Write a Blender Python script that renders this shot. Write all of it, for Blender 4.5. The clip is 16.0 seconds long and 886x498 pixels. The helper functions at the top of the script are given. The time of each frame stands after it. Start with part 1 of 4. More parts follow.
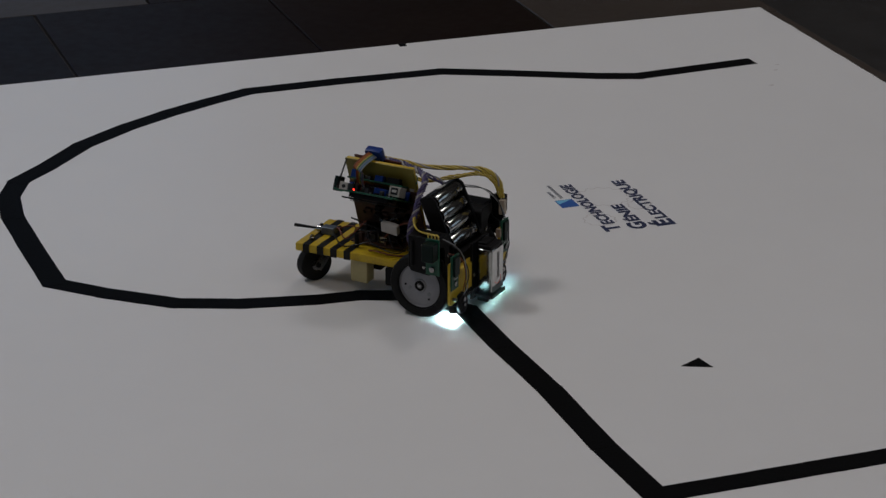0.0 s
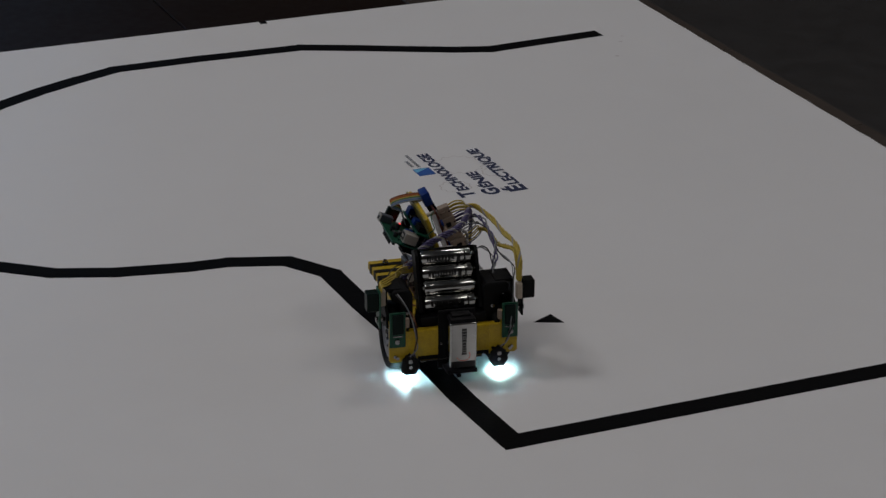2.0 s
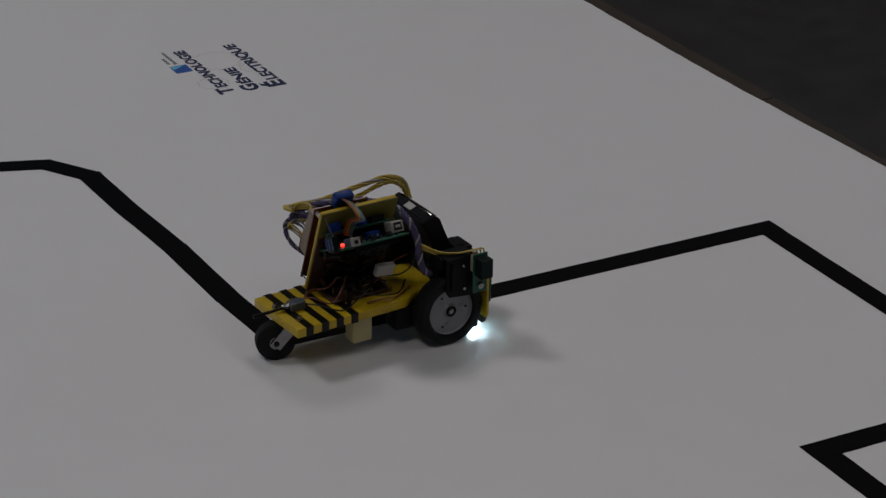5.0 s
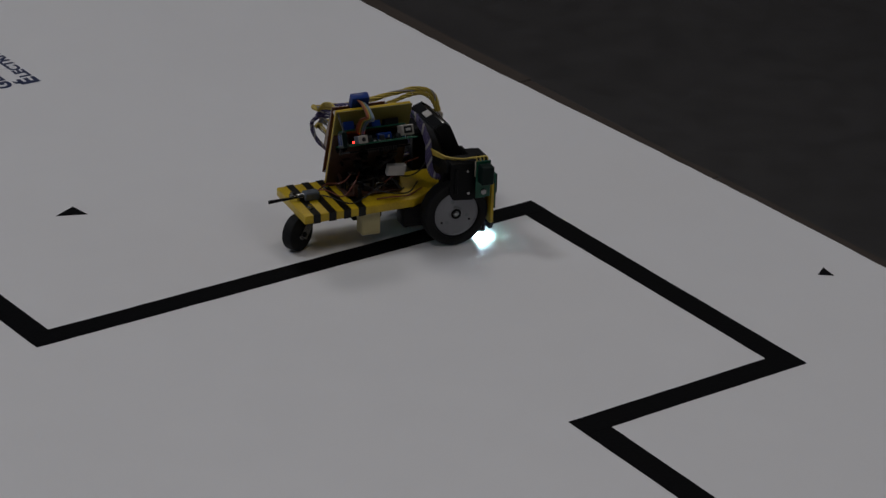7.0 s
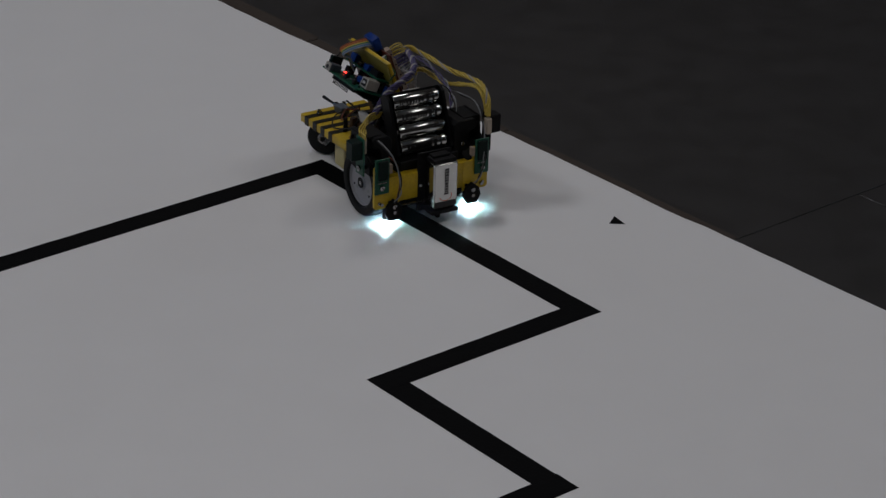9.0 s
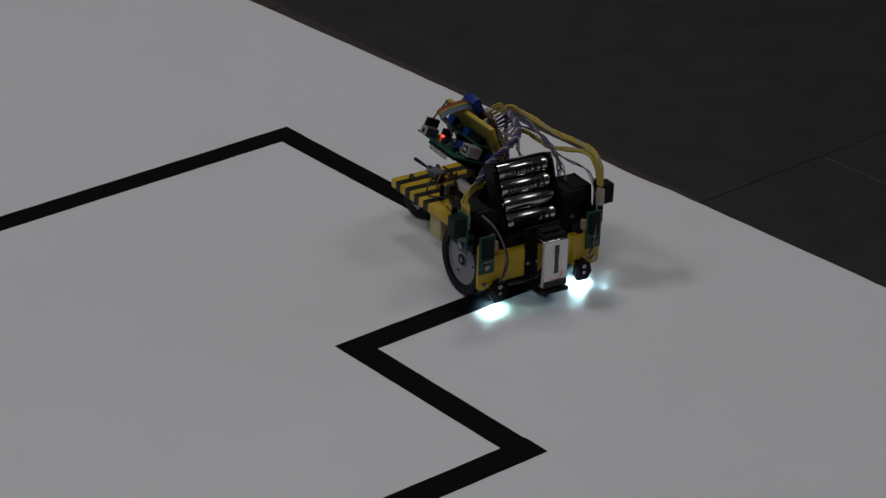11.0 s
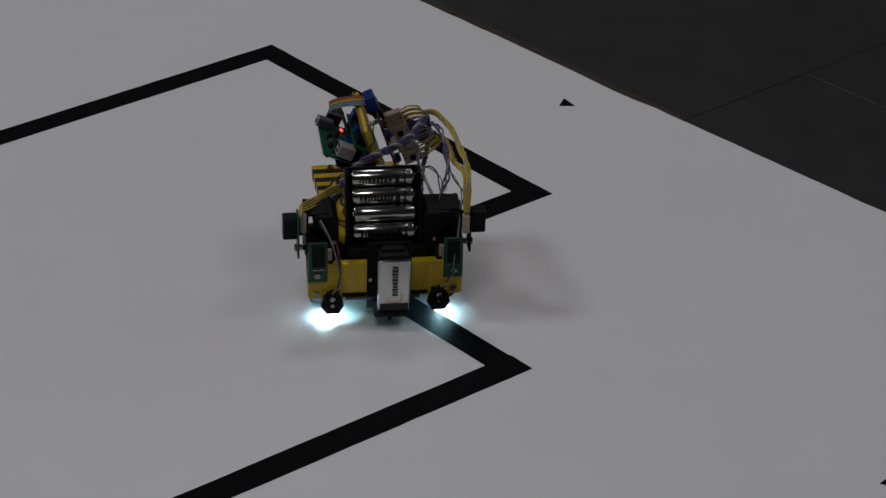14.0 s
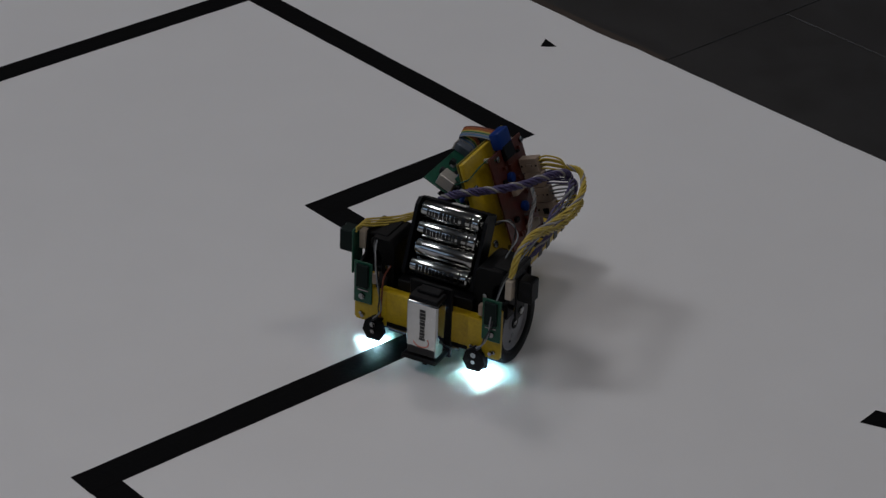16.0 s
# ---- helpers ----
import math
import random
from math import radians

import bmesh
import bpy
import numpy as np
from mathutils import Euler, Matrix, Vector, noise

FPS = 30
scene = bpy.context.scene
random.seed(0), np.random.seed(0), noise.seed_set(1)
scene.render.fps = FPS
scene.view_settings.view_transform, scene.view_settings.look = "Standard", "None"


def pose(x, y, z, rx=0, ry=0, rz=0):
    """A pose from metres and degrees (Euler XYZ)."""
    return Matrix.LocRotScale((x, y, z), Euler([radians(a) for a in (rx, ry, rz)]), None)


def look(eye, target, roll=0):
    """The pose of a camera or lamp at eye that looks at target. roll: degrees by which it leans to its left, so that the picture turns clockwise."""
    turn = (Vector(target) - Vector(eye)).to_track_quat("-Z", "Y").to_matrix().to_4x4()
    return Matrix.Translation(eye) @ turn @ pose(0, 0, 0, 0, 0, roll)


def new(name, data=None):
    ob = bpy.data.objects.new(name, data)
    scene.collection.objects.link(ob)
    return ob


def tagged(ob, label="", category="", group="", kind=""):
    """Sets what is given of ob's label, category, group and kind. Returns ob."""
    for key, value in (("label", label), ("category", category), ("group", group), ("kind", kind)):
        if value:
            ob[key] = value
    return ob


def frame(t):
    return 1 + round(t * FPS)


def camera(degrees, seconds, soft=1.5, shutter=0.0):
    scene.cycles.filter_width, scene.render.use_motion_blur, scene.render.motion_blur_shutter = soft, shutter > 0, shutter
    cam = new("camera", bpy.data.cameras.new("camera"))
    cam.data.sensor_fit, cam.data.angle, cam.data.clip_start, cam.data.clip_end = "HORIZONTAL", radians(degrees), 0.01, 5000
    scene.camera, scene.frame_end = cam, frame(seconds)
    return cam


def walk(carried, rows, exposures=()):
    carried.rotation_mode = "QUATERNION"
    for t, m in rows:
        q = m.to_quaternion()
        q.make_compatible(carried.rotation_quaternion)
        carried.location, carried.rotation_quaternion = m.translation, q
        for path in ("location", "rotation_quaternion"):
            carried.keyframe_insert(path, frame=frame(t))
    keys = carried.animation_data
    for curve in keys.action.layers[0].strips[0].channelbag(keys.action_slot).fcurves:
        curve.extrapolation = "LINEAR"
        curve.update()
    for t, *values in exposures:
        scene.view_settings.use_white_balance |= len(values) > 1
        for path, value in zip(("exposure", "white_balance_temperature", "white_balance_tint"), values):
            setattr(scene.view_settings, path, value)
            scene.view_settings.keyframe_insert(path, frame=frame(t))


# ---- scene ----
cam = camera(20.705, 16.0, soft=1.42)

CAMERA_ROWS = [
    (0.0, 0.0445, 0.1038, 0.9568, 68.112, -0.039, -19.502),
    (0.5, 0.0165, 0.0505, 0.9791, 68.154, -0.294, -20.728),
    (1.0, -0.0057, -0.0077, 0.9941, 68.364, -0.259, -21.605),
    (1.5, -0.0051, -0.0108, 0.9999, 68.303, -0.235, -22.007),
    (2.0, -0.0029, -0.0139, 0.9995, 67.498, -0.275, -22.985),
    (2.5, 0.0011, -0.0177, 0.9993, 66.438, -0.253, -23.907),
    (3.0, -0.0016, -0.0163, 1.0027, 65.453, -0.168, -24.91),
    (3.5, -0.0013, -0.0122, 1.0044, 64.673, -0.55, -26.237),
    (4.0, -0.0004, -0.0029, 1.0114, 64.342, -0.703, -27.706),
    (4.5, -0.0024, -0.0058, 1.0138, 64.646, -0.808, -28.351),
    (4.7, -0.0051, -0.0055, 1.0129, 64.698, -0.874, -28.535),
    (6.8, 0.0004, -0.0007, 0.9949, 65.054, -1.291, -34.094),
    (7.0, 0.0011, -0.002, 0.9927, 64.949, -1.361, -34.823),
    (7.5, 0.003, -0.0051, 0.9938, 64.632, -1.454, -36.778),
    (8.0, 0.0032, -0.0053, 0.9943, 64.443, -1.403, -38.3),
    (8.5, 0.0059, -0.0029, 0.994, 64.248, -1.529, -38.91),
    (9.0, 0.0061, -0.0008, 0.9891, 64.145, -1.586, -40.036),
    (9.5, 0.0037, -0.0033, 0.9917, 63.903, -1.582, -40.324),
    (9.7, 0.0025, -0.0036, 0.9909, 63.876, -1.5, -40.55),
    (11.8, -0.0017, 0.0011, 0.9908, 62.688, -1.697, -41.152),
    (12.0, -0.003, -0.0005, 0.9897, 62.451, -1.779, -41.047),
    (12.5, -0.0034, -0.0022, 0.9927, 61.879, -1.614, -41.067),
    (13.0, -0.0044, -0.0041, 0.9987, 61.527, -1.596, -41.084),
    (13.5, -0.0066, -0.005, 1.0003, 61.597, -1.592, -41.18),
    (14.0, -0.0029, -0.0045, 0.9958, 61.379, -1.55, -41.461),
    (14.5, -0.0044, -0.0041, 0.9965, 60.747, -1.667, -41.766),
    (15.0, -0.0086, -0.0065, 1.0005, 60.348, -1.703, -41.938),
    (15.5, -0.013, -0.0063, 1.0065, 60.082, -1.733, -42.035),
    (16.0, -0.0155, -0.0058, 1.0076, 59.837, -1.748, -42.056),
]
EXPOSURES = [(0.0, -0.03, 6700, 10), (1.5, -0.10, 6700, 10), (2.5, -0.18, 6620, 10), (4.7, -0.16, 6600, 10), (6.8, -0.07, 6480, 10),
             (9.7, -0.09, 6430, 10), (11.8, -0.05, 6450, 10), (13.5, -0.06, 6450, 10), (16.0, -0.12, 6430, 10)]
walk(cam, [(r[0], pose(*r[1:])) for r in CAMERA_ROWS], EXPOSURES)

# ---- light: ceiling panels and cool window daylight, all assumed and out of view ----
world = bpy.data.worlds.new("world")
scene.world = world
world.use_nodes = True
sky = world.node_tree.nodes.new("ShaderNodeTexSky")
sky.sky_type = "NISHITA"
sky.sun_disc = False
sky.sun_elevation = radians(35)
sky.sun_rotation = radians(150)
world.node_tree.links.new(sky.outputs["Color"], world.node_tree.nodes["Background"].inputs["Color"])
world.node_tree.nodes["Background"].inputs["Strength"].default_value = 0.08

FLOOR_Z = -0.014
# the hall's shell is unseen; its height is chosen for even panel light
ROOM = (-5.0, 6.0, -4.0, 8.0, 5.6)     # x0, x1, y0, y1, ceiling height


def area_light(name, eye, target, size_x, size_y, power, colour):
    data = bpy.data.lights.new(name, "AREA")
    data.shape, data.size, data.size_y, data.energy, data.color = "RECTANGLE", size_x, size_y, power, colour
    ob = new(name, data)
    ob.matrix_world = look(eye, target)
    return ob


# daylight in the assumed window openings, and the ceiling panels; none is in view
area_light("daylight_north", (-0.5, 7.93, 1.9), (-0.5, 0, 0.6), 5.0, 1.9, 2.0, (0.42, 0.68, 1.0))
area_light("daylight_west", (-4.93, 3.0, 1.9), (0, 3.0, 0.6), 4.0, 1.9, 5, (0.84, 0.92, 1.0))
# first two panels follow the cast shadows; the other two are added fill
PANELS = ((-1.9, 4.5, 106.0, (0.94, 0.955, 1.0)), (4.0, -1.0, 34.0, (1.0, 0.955, 0.93)), (-1.6, -0.6, 49.0, (1.0, 0.95, 0.945)), (3.6, 4.8, 53.0, (1.0, 0.95, 0.955)))
for px, py, watts, tone in PANELS:
    area_light("ceiling_panel_light", (px, py, 5.53), (px, py, 0), 1.4, 1.4, watts, tone)


# ---- materials ----
def material(name, colour, rough=0.6, metal=0.0, vary=0.0, scale=40.0, bump=0.0, bump_scale=200.0, second=None,
             emit=0.0, per_object=0.0, coat=0.0, stretch=None, spec=0.5):
    m = bpy.data.materials.new(name)
    m.use_nodes = True
    nt = m.node_tree
    n, link = nt.nodes, nt.links.new
    b = n["Principled BSDF"]
    b.inputs["Base Color"].default_value = (*colour, 1)
    b.inputs["Roughness"].default_value = rough
    b.inputs["Metallic"].default_value = metal
    b.inputs["Coat Weight"].default_value = coat
    b.inputs["Specular IOR Level"].default_value = spec
    if emit:
        b.inputs["Emission Color"].default_value = (*colour, 1)
        b.inputs["Emission Strength"].default_value = emit
    if vary or bump:
        co = n.new("ShaderNodeTexCoord")
        mp = n.new("ShaderNodeMapping")
        link(co.outputs["Object"], mp.inputs["Vector"])
        if stretch:
            mp.inputs["Scale"].default_value = stretch
    if vary:
        big, fine, mix = n.new("ShaderNodeTexNoise"), n.new("ShaderNodeTexNoise"), n.new("ShaderNodeMix")
        big.inputs["Scale"].default_value, fine.inputs["Scale"].default_value = scale, scale * 9
        big.inputs["Detail"].default_value = fine.inputs["Detail"].default_value = 6
        link(mp.outputs["Vector"], big.inputs["Vector"])
        link(mp.outputs["Vector"], fine.inputs["Vector"])
        mix.data_type = "FLOAT"
        mix.inputs["Factor"].default_value = 0.4
        link(big.outputs["Fac"], mix.inputs["A"])
        link(fine.outputs["Fac"], mix.inputs["B"])
        ramp = n.new("ShaderNodeValToRGB")
        ramp.color_ramp.elements[0].position, ramp.color_ramp.elements[1].position = 0.33, 0.68
        other = second or tuple(c * (1 - vary) for c in colour)
        ramp.color_ramp.elements[0].color, ramp.color_ramp.elements[1].color = (*other, 1), (*colour, 1)
        link(mix.outputs["Result"], ramp.inputs["Fac"])
        out = ramp.outputs["Color"]
        if per_object:
            info, hsv, rng = n.new("ShaderNodeObjectInfo"), n.new("ShaderNodeHueSaturation"), n.new("ShaderNodeMapRange")
            rng.inputs["To Min"].default_value, rng.inputs["To Max"].default_value = 1 - per_object, 1 + per_object
            link(info.outputs["Random"], rng.inputs["Value"])
            link(rng.outputs["Result"], hsv.inputs["Value"])
            link(out, hsv.inputs["Color"])
            out = hsv.outputs["Color"]
        link(out, b.inputs["Base Color"])
        rr = n.new("ShaderNodeMapRange")
        rr.inputs["To Min"].default_value, rr.inputs["To Max"].default_value = max(rough - 0.08, 0.03), min(rough + 0.08, 1)
        link(fine.outputs["Fac"], rr.inputs["Value"])
        link(rr.outputs["Result"], b.inputs["Roughness"])
    if bump:
        tex, bm = n.new("ShaderNodeTexNoise"), n.new("ShaderNodeBump")
        tex.inputs["Scale"].default_value = bump_scale
        tex.inputs["Detail"].default_value = 5
        bm.inputs["Strength"].default_value, bm.inputs["Distance"].default_value = bump, 0.001
        link(mp.outputs["Vector"], tex.inputs["Vector"])
        link(tex.outputs["Fac"], bm.inputs["Height"])
        link(bm.outputs["Normal"], b.inputs["Normal"])
    return m


M = {
    "board": material("board_white", (0.74, 0.73, 0.725), 0.33, vary=0.035, scale=2.2, bump=0.04, bump_scale=60),
    "board_edge": material("board_edge", (0.30, 0.24, 0.17), 0.8, vary=0.3, scale=60),
    "tape": material("tape_black", (0.0025, 0.0025, 0.003), 0.58, vary=0.3, scale=120, bump=0.2, bump_scale=300, spec=0.05),
    "tile_dark": material("tile_dark", (0.012, 0.0072, 0.0055), 0.42, vary=0.3, scale=7, bump=0.08, bump_scale=90, per_object=0.15, spec=0.05),
    "tile_brown": material("tile_brown", (0.048, 0.037, 0.030), 0.45, vary=0.25, scale=7, bump=0.08, bump_scale=90, per_object=0.12, spec=0.25),
    "slab": material("slab_dark", (0.020, 0.0185, 0.018), 0.42, vary=0.25, scale=3, bump=0.06, bump_scale=90, spec=0.42),
    "grout": material("grout_grey", (0.040, 0.037, 0.036), 0.9, vary=0.25, scale=50),
    # dark tone keeps the unseen walls faint in reflections
    "wall": material("wall_paint", (0.055, 0.05, 0.048), 0.8, vary=0.06, scale=2, bump=0.05),
    "ceiling": material("ceiling_paint", (0.45, 0.44, 0.43), 0.9, vary=0.05, scale=2),
    "panel": material("light_panel", (0.98, 0.96, 0.97), 0.5, emit=0.27),
    "pane": material("window_sky", (0.38, 0.62, 1.0), 0.5, emit=0.13),
    # stronger glow of an added, unseen pane, for bluish reflections in the chrome
    "pane_reflect": material("reflection_glow", (0.62, 0.80, 1.0), 0.5, emit=0.4),
    "frame": material("window_frame", (0.22, 0.22, 0.22), 0.5, vary=0.1),
    "ink": material("ink_navy", (0.012, 0.022, 0.075), 0.5, vary=0.2, scale=200),
    "ink_blue": material("ink_blue", (0.02, 0.10, 0.36), 0.5, vary=0.2, scale=300),
    "ink_light": material("ink_light_blue", (0.16, 0.48, 0.72), 0.5, vary=0.2, scale=300),
    "ink_faint": material("ink_faint", (0.60, 0.565, 0.55), 0.5, vary=0.08, scale=200),
    "ink_grey": material("ink_grey", (0.16, 0.17, 0.20), 0.5, vary=0.2, scale=300),
}


# ---- mesh helpers ----
def mesh_of(name, bm, mat, smooth=None):
    me = bpy.data.meshes.new(name)
    bm.normal_update()
    bm.to_mesh(me)
    bm.free()
    for m in (mat if isinstance(mat, (list, tuple)) else (mat,)):
        me.materials.append(m)
    if smooth is not None:
        me.polygons.foreach_set("use_smooth", [True] * len(me.polygons))
        me.set_sharp_from_angle(angle=radians(smooth))
    return me


def thing(name, bm, mat, label, category, group="", kind="", smooth=None):
    return tagged(new(name, mesh_of(name, bm, mat, smooth)), label, category, group, kind)


def part(name, bm, mat, parent, label="", smooth=None):
    ob = new(name, mesh_of(name, bm, mat, smooth))
    ob.parent = parent
    return tagged(ob, label)


def add_box(bm, size, at=(0, 0, 0), rot=None, bevel=0.0, mat=0, seg=1):
    m = Matrix.Translation(at) @ (rot if rot is not None else Matrix.Identity(4)) @ Matrix.Diagonal((*size, 1))
    vs = bmesh.ops.create_cube(bm, size=1.0, matrix=m)["verts"]
    faces = {f for v in vs for f in v.link_faces}
    for f in faces:
        f.material_index = mat
    if bevel:
        es = list({e for v in vs for e in v.link_edges})
        bmesh.ops.bevel(bm, geom=es, offset=bevel, segments=seg, affect="EDGES", profile=0.5, clamp_overlap=True, material=-1)
    return bm


def box(size, at=(0, 0, 0), rot=None, bevel=0.0, seg=1):
    return add_box(bmesh.new(), size, at, rot, bevel, 0, seg)


def ngon_prism(bm, pts, z0, z1, mat=0):
    """A prism on a closed outline in x and y."""
    low = [bm.verts.new((x, y, z0)) for x, y in pts]
    top = [bm.verts.new((x, y, z1)) for x, y in pts]
    n = len(pts)
    fs = [bm.faces.new(low[::-1]), bm.faces.new(top)]
    fs += [bm.faces.new((low[i], low[(i + 1) % n], top[(i + 1) % n], top[i])) for i in range(n)]
    for f in fs:
        f.material_index = mat
    bmesh.ops.recalc_face_normals(bm, faces=fs)
    return bm


# ---- the setting ----
def build_floor():
    floor = tagged(new("floor", mesh_of("floor", box((11, 12, 0.05), (0.5, 2.0, FLOOR_Z - 0.029)), M["grout"])),
                   "dark tiled floor with pale grey joints", "floor", kind="structure")
    size, gap = 0.3345, 0.003
    me = {}
    for kind in ("tile_dark", "tile_brown"):
        me[kind] = mesh_of("tile", box((size - gap, size - gap, 0.008), bevel=0.0012), M[kind])
    x_joint, y_joint = 0.937, 3.41
    rest = {"tile_dark": bmesh.new(), "tile_brown": bmesh.new()}
    rng = random.Random(4)
    for j in range(-23, 15):
        yc = y_joint + (j + 0.5) * 0.3328
        shift = 0.167 if (j >= 0 or j <= -7) else 0.0
        for i in range(-18, 16):
            xc = x_joint + shift + (i + 0.5) * size
            if not (-4.8 < xc < 5.8 and -3.8 < yc < 7.8) or (1.607 < xc < 3.75 and -0.3 < yc < 3.3) or (i == 1 and -0.3 < yc < 1.41):
                continue
            brown = i == 1 and -8 < j < 0
            brown = brown or (j >= 0 and i == -2) or (rng.random() < 0.12 and not (-0.5 < xc < 2.6 and yc < 4.2))
            kind = "tile_brown" if brown else "tile_dark"
            if 0.2 < xc < 2.6 and 0.4 < yc < 4.2 and not (xc < 1.3 and yc < 2.9):
                ob = new("tile", me[kind])
                ob.location = (xc, yc, FLOOR_Z - 0.004 + rng.uniform(-0.0003, 0.0003))
                ob.rotation_euler = (rng.uniform(-0.001, 0.001), rng.uniform(-0.001, 0.001), 0)
                ob.parent = floor
            else:
                add_box(rest[kind], (size - gap, size - gap, 0.008), (xc, yc, FLOOR_Z - 0.004))
    # the larger dark slabs beside the board's long edge
    for xa, xb, ya, yb in (((1.600, 2.65, 1.4135, 3.408), (2.65, 3.7, 1.4135, 3.408), (1.272, 1.776, -0.25, 1.4135), (1.776, 2.8, -0.25, 1.4135), (2.8, 3.8, -0.25, 1.4135))):
        part("tile", box((xb - xa - 0.0012, yb - ya - 0.0012, 0.008), ((xa + xb) / 2, (ya + yb) / 2, FLOOR_Z - 0.004), bevel=0.0004), M["slab"], floor)
    for kind, bm in rest.items():
        tagged(part("far_tiles", bm, M[kind], floor), kind="stuff")
    return floor


def build_room():
    x0, x1, y0, y1, h = ROOM
    z0 = FLOOR_Z - 0.06
    t = 0.2

    def wall(name, boxes):
        bm = bmesh.new()
        for size, at in boxes:
            add_box(bm, size, at)
        return thing(name, bm, M["wall"], "plain grey-beige painted wall out of view, added to close the hall", "wall", kind="structure")

    mid = (h + z0) / 2
    lx, ly = x1 - x0, y1 - y0
    wall("wall_south", [((lx, t, h - z0), ((x0 + x1) / 2, y0 - t / 2, mid))])
    a, b, s, l = -3.1, 2.1, 0.9, 2.9
    e, f = -2.5, 3.0
    wall("wall_east", [((t, e - y0, h - z0), (x1 + t / 2, (y0 + e) / 2, mid)), ((t, y1 - f, h - z0), (x1 + t / 2, (y1 + f) / 2, mid)),
                       ((t, f - e, s - z0), (x1 + t / 2, (e + f) / 2, (s + z0) / 2)), ((t, f - e, h - l), (x1 + t / 2, (e + f) / 2, (h + l) / 2))])
    wall("wall_north", [((a - x0, t, h - z0), ((x0 + a) / 2, y1 + t / 2, mid)), ((x1 - b, t, h - z0), ((x1 + b) / 2, y1 + t / 2, mid)),
                        ((b - a, t, s - z0), ((a + b) / 2, y1 + t / 2, (s + z0) / 2)), ((b - a, t, h - l), ((a + b) / 2, y1 + t / 2, (h + l) / 2))])
    c, d = 0.9, 5.1
    wall("wall_west", [((t, c - y0, h - z0), (x0 - t / 2, (y0 + c) / 2, mid)), ((t, y1 - d, h - z0), (x0 - t / 2, (y1 + d) / 2, mid)),
                       ((t, d - c, s - z0), (x0 - t / 2, (c + d) / 2, (s + z0) / 2)), ((t, d - c, h - l), (x0 - t / 2, (c + d) / 2, (h + l) / 2))])
    thing("ceiling", box((lx, ly, 0.1), ((x0 + x1) / 2, (y0 + y1) / 2, h + 0.05)), M["ceiling"], "plain pale ceiling out of view, added to close the hall", "ceiling", kind="structure")
    # the third pane is made up to give the battery cells something to reflect
    for k, (name, size, at) in enumerate((("window_1", (b - a, 0.02, l - s), ((a + b) / 2, y1 + 0.15, (s + l) / 2)),
                                          ("window_2", (0.02, d - c, l - s), (x0 - 0.15, (c + d) / 2, (s + l) / 2)),
                                          ("window_3", (0.02, f - e, l - s), (x1 + 0.15, (e + f) / 2, (s + l) / 2)))):
        thing(name, box(size, at), M["pane_reflect" if k == 2 else "pane"], "assumed wide window out of view, with a pale glowing pane", "window", kind="structure")


def build_ceiling_light(px, py):
    """An assumed, unseen square ceiling panel: frame and lit diffuser behind the lamp."""
    light = tagged(new("ceiling_light"), "assumed square white ceiling light panel, out of view, switched on", "ceiling light", "ceiling lights of the hall")
    light.location = (px, py, ROOM[4])
    bm = bmesh.new()
    for sx, sy, w, d in ((0, 0.735, 1.5, 0.03), (0, -0.735, 1.5, 0.03), (0.735, 0, 0.03, 1.44), (-0.735, 0, 0.03, 1.44)):
        add_box(bm, (w, d, 0.05), (sx, sy, -0.025))
    part("frame", bm, M["frame"], light)
    part("diffuser", box((1.44, 1.44, 0.012), (0, 0, -0.030)), M["panel"], light, "glowing white diffuser")


def build_board():
    """The white panel that lies on the floor: far and right edges are seen."""
    def edge_x(y):
        """The worn right edge is not quite straight."""
        return float(np.interp(y, (0.0, 1.12, 1.38, 1.44, 1.46, 1.62, 1.87, 2.13, 2.53, 2.95, 3.1), (1.585, 1.580, 1.575, 1.574, 1.5705, 1.572, 1.567, 1.5595, 1.562, 1.566, 1.566)))

    bm = bmesh.new()
    nx, ny = 40, 120
    x0, x1, y0, y1 = -0.30, 1.566, 0.05, 3.062
    rng = random.Random(2)
    top = [[bm.verts.new((x0 + (edge_x(y0 + (y1 - y0) * j / ny) - x0) * i / nx + (rng.uniform(-0.0007, 0.0007) if i == nx else 0), y0 + (y1 - y0) * j / ny, 0)) for i in range(nx + 1)] for j in range(ny + 1)]
    for j in range(ny):
        for i in range(nx):
            bm.faces.new((top[j][i], top[j][i + 1], top[j + 1][i + 1], top[j + 1][i]))
    rim = [v for v in top[0]] + [top[j][nx] for j in range(1, ny + 1)] + [top[ny][i] for i in range(nx - 1, -1, -1)] + [top[j][0] for j in range(ny - 1, 0, -1)]
    low = [bm.verts.new((v.co.x, v.co.y, -0.0138)) for v in rim]
    n = len(rim)
    for k in range(n):
        f = bm.faces.new((rim[k], low[k], low[(k + 1) % n], rim[(k + 1) % n]))
        f.material_index = 1
    bm.faces.new(low[::-1]).material_index = 1
    return thing("white_board", bm, (M["board"], M["board_edge"]), "large smooth white panel lying flat on the tiled floor", "board")


TAPE_W = 0.0257


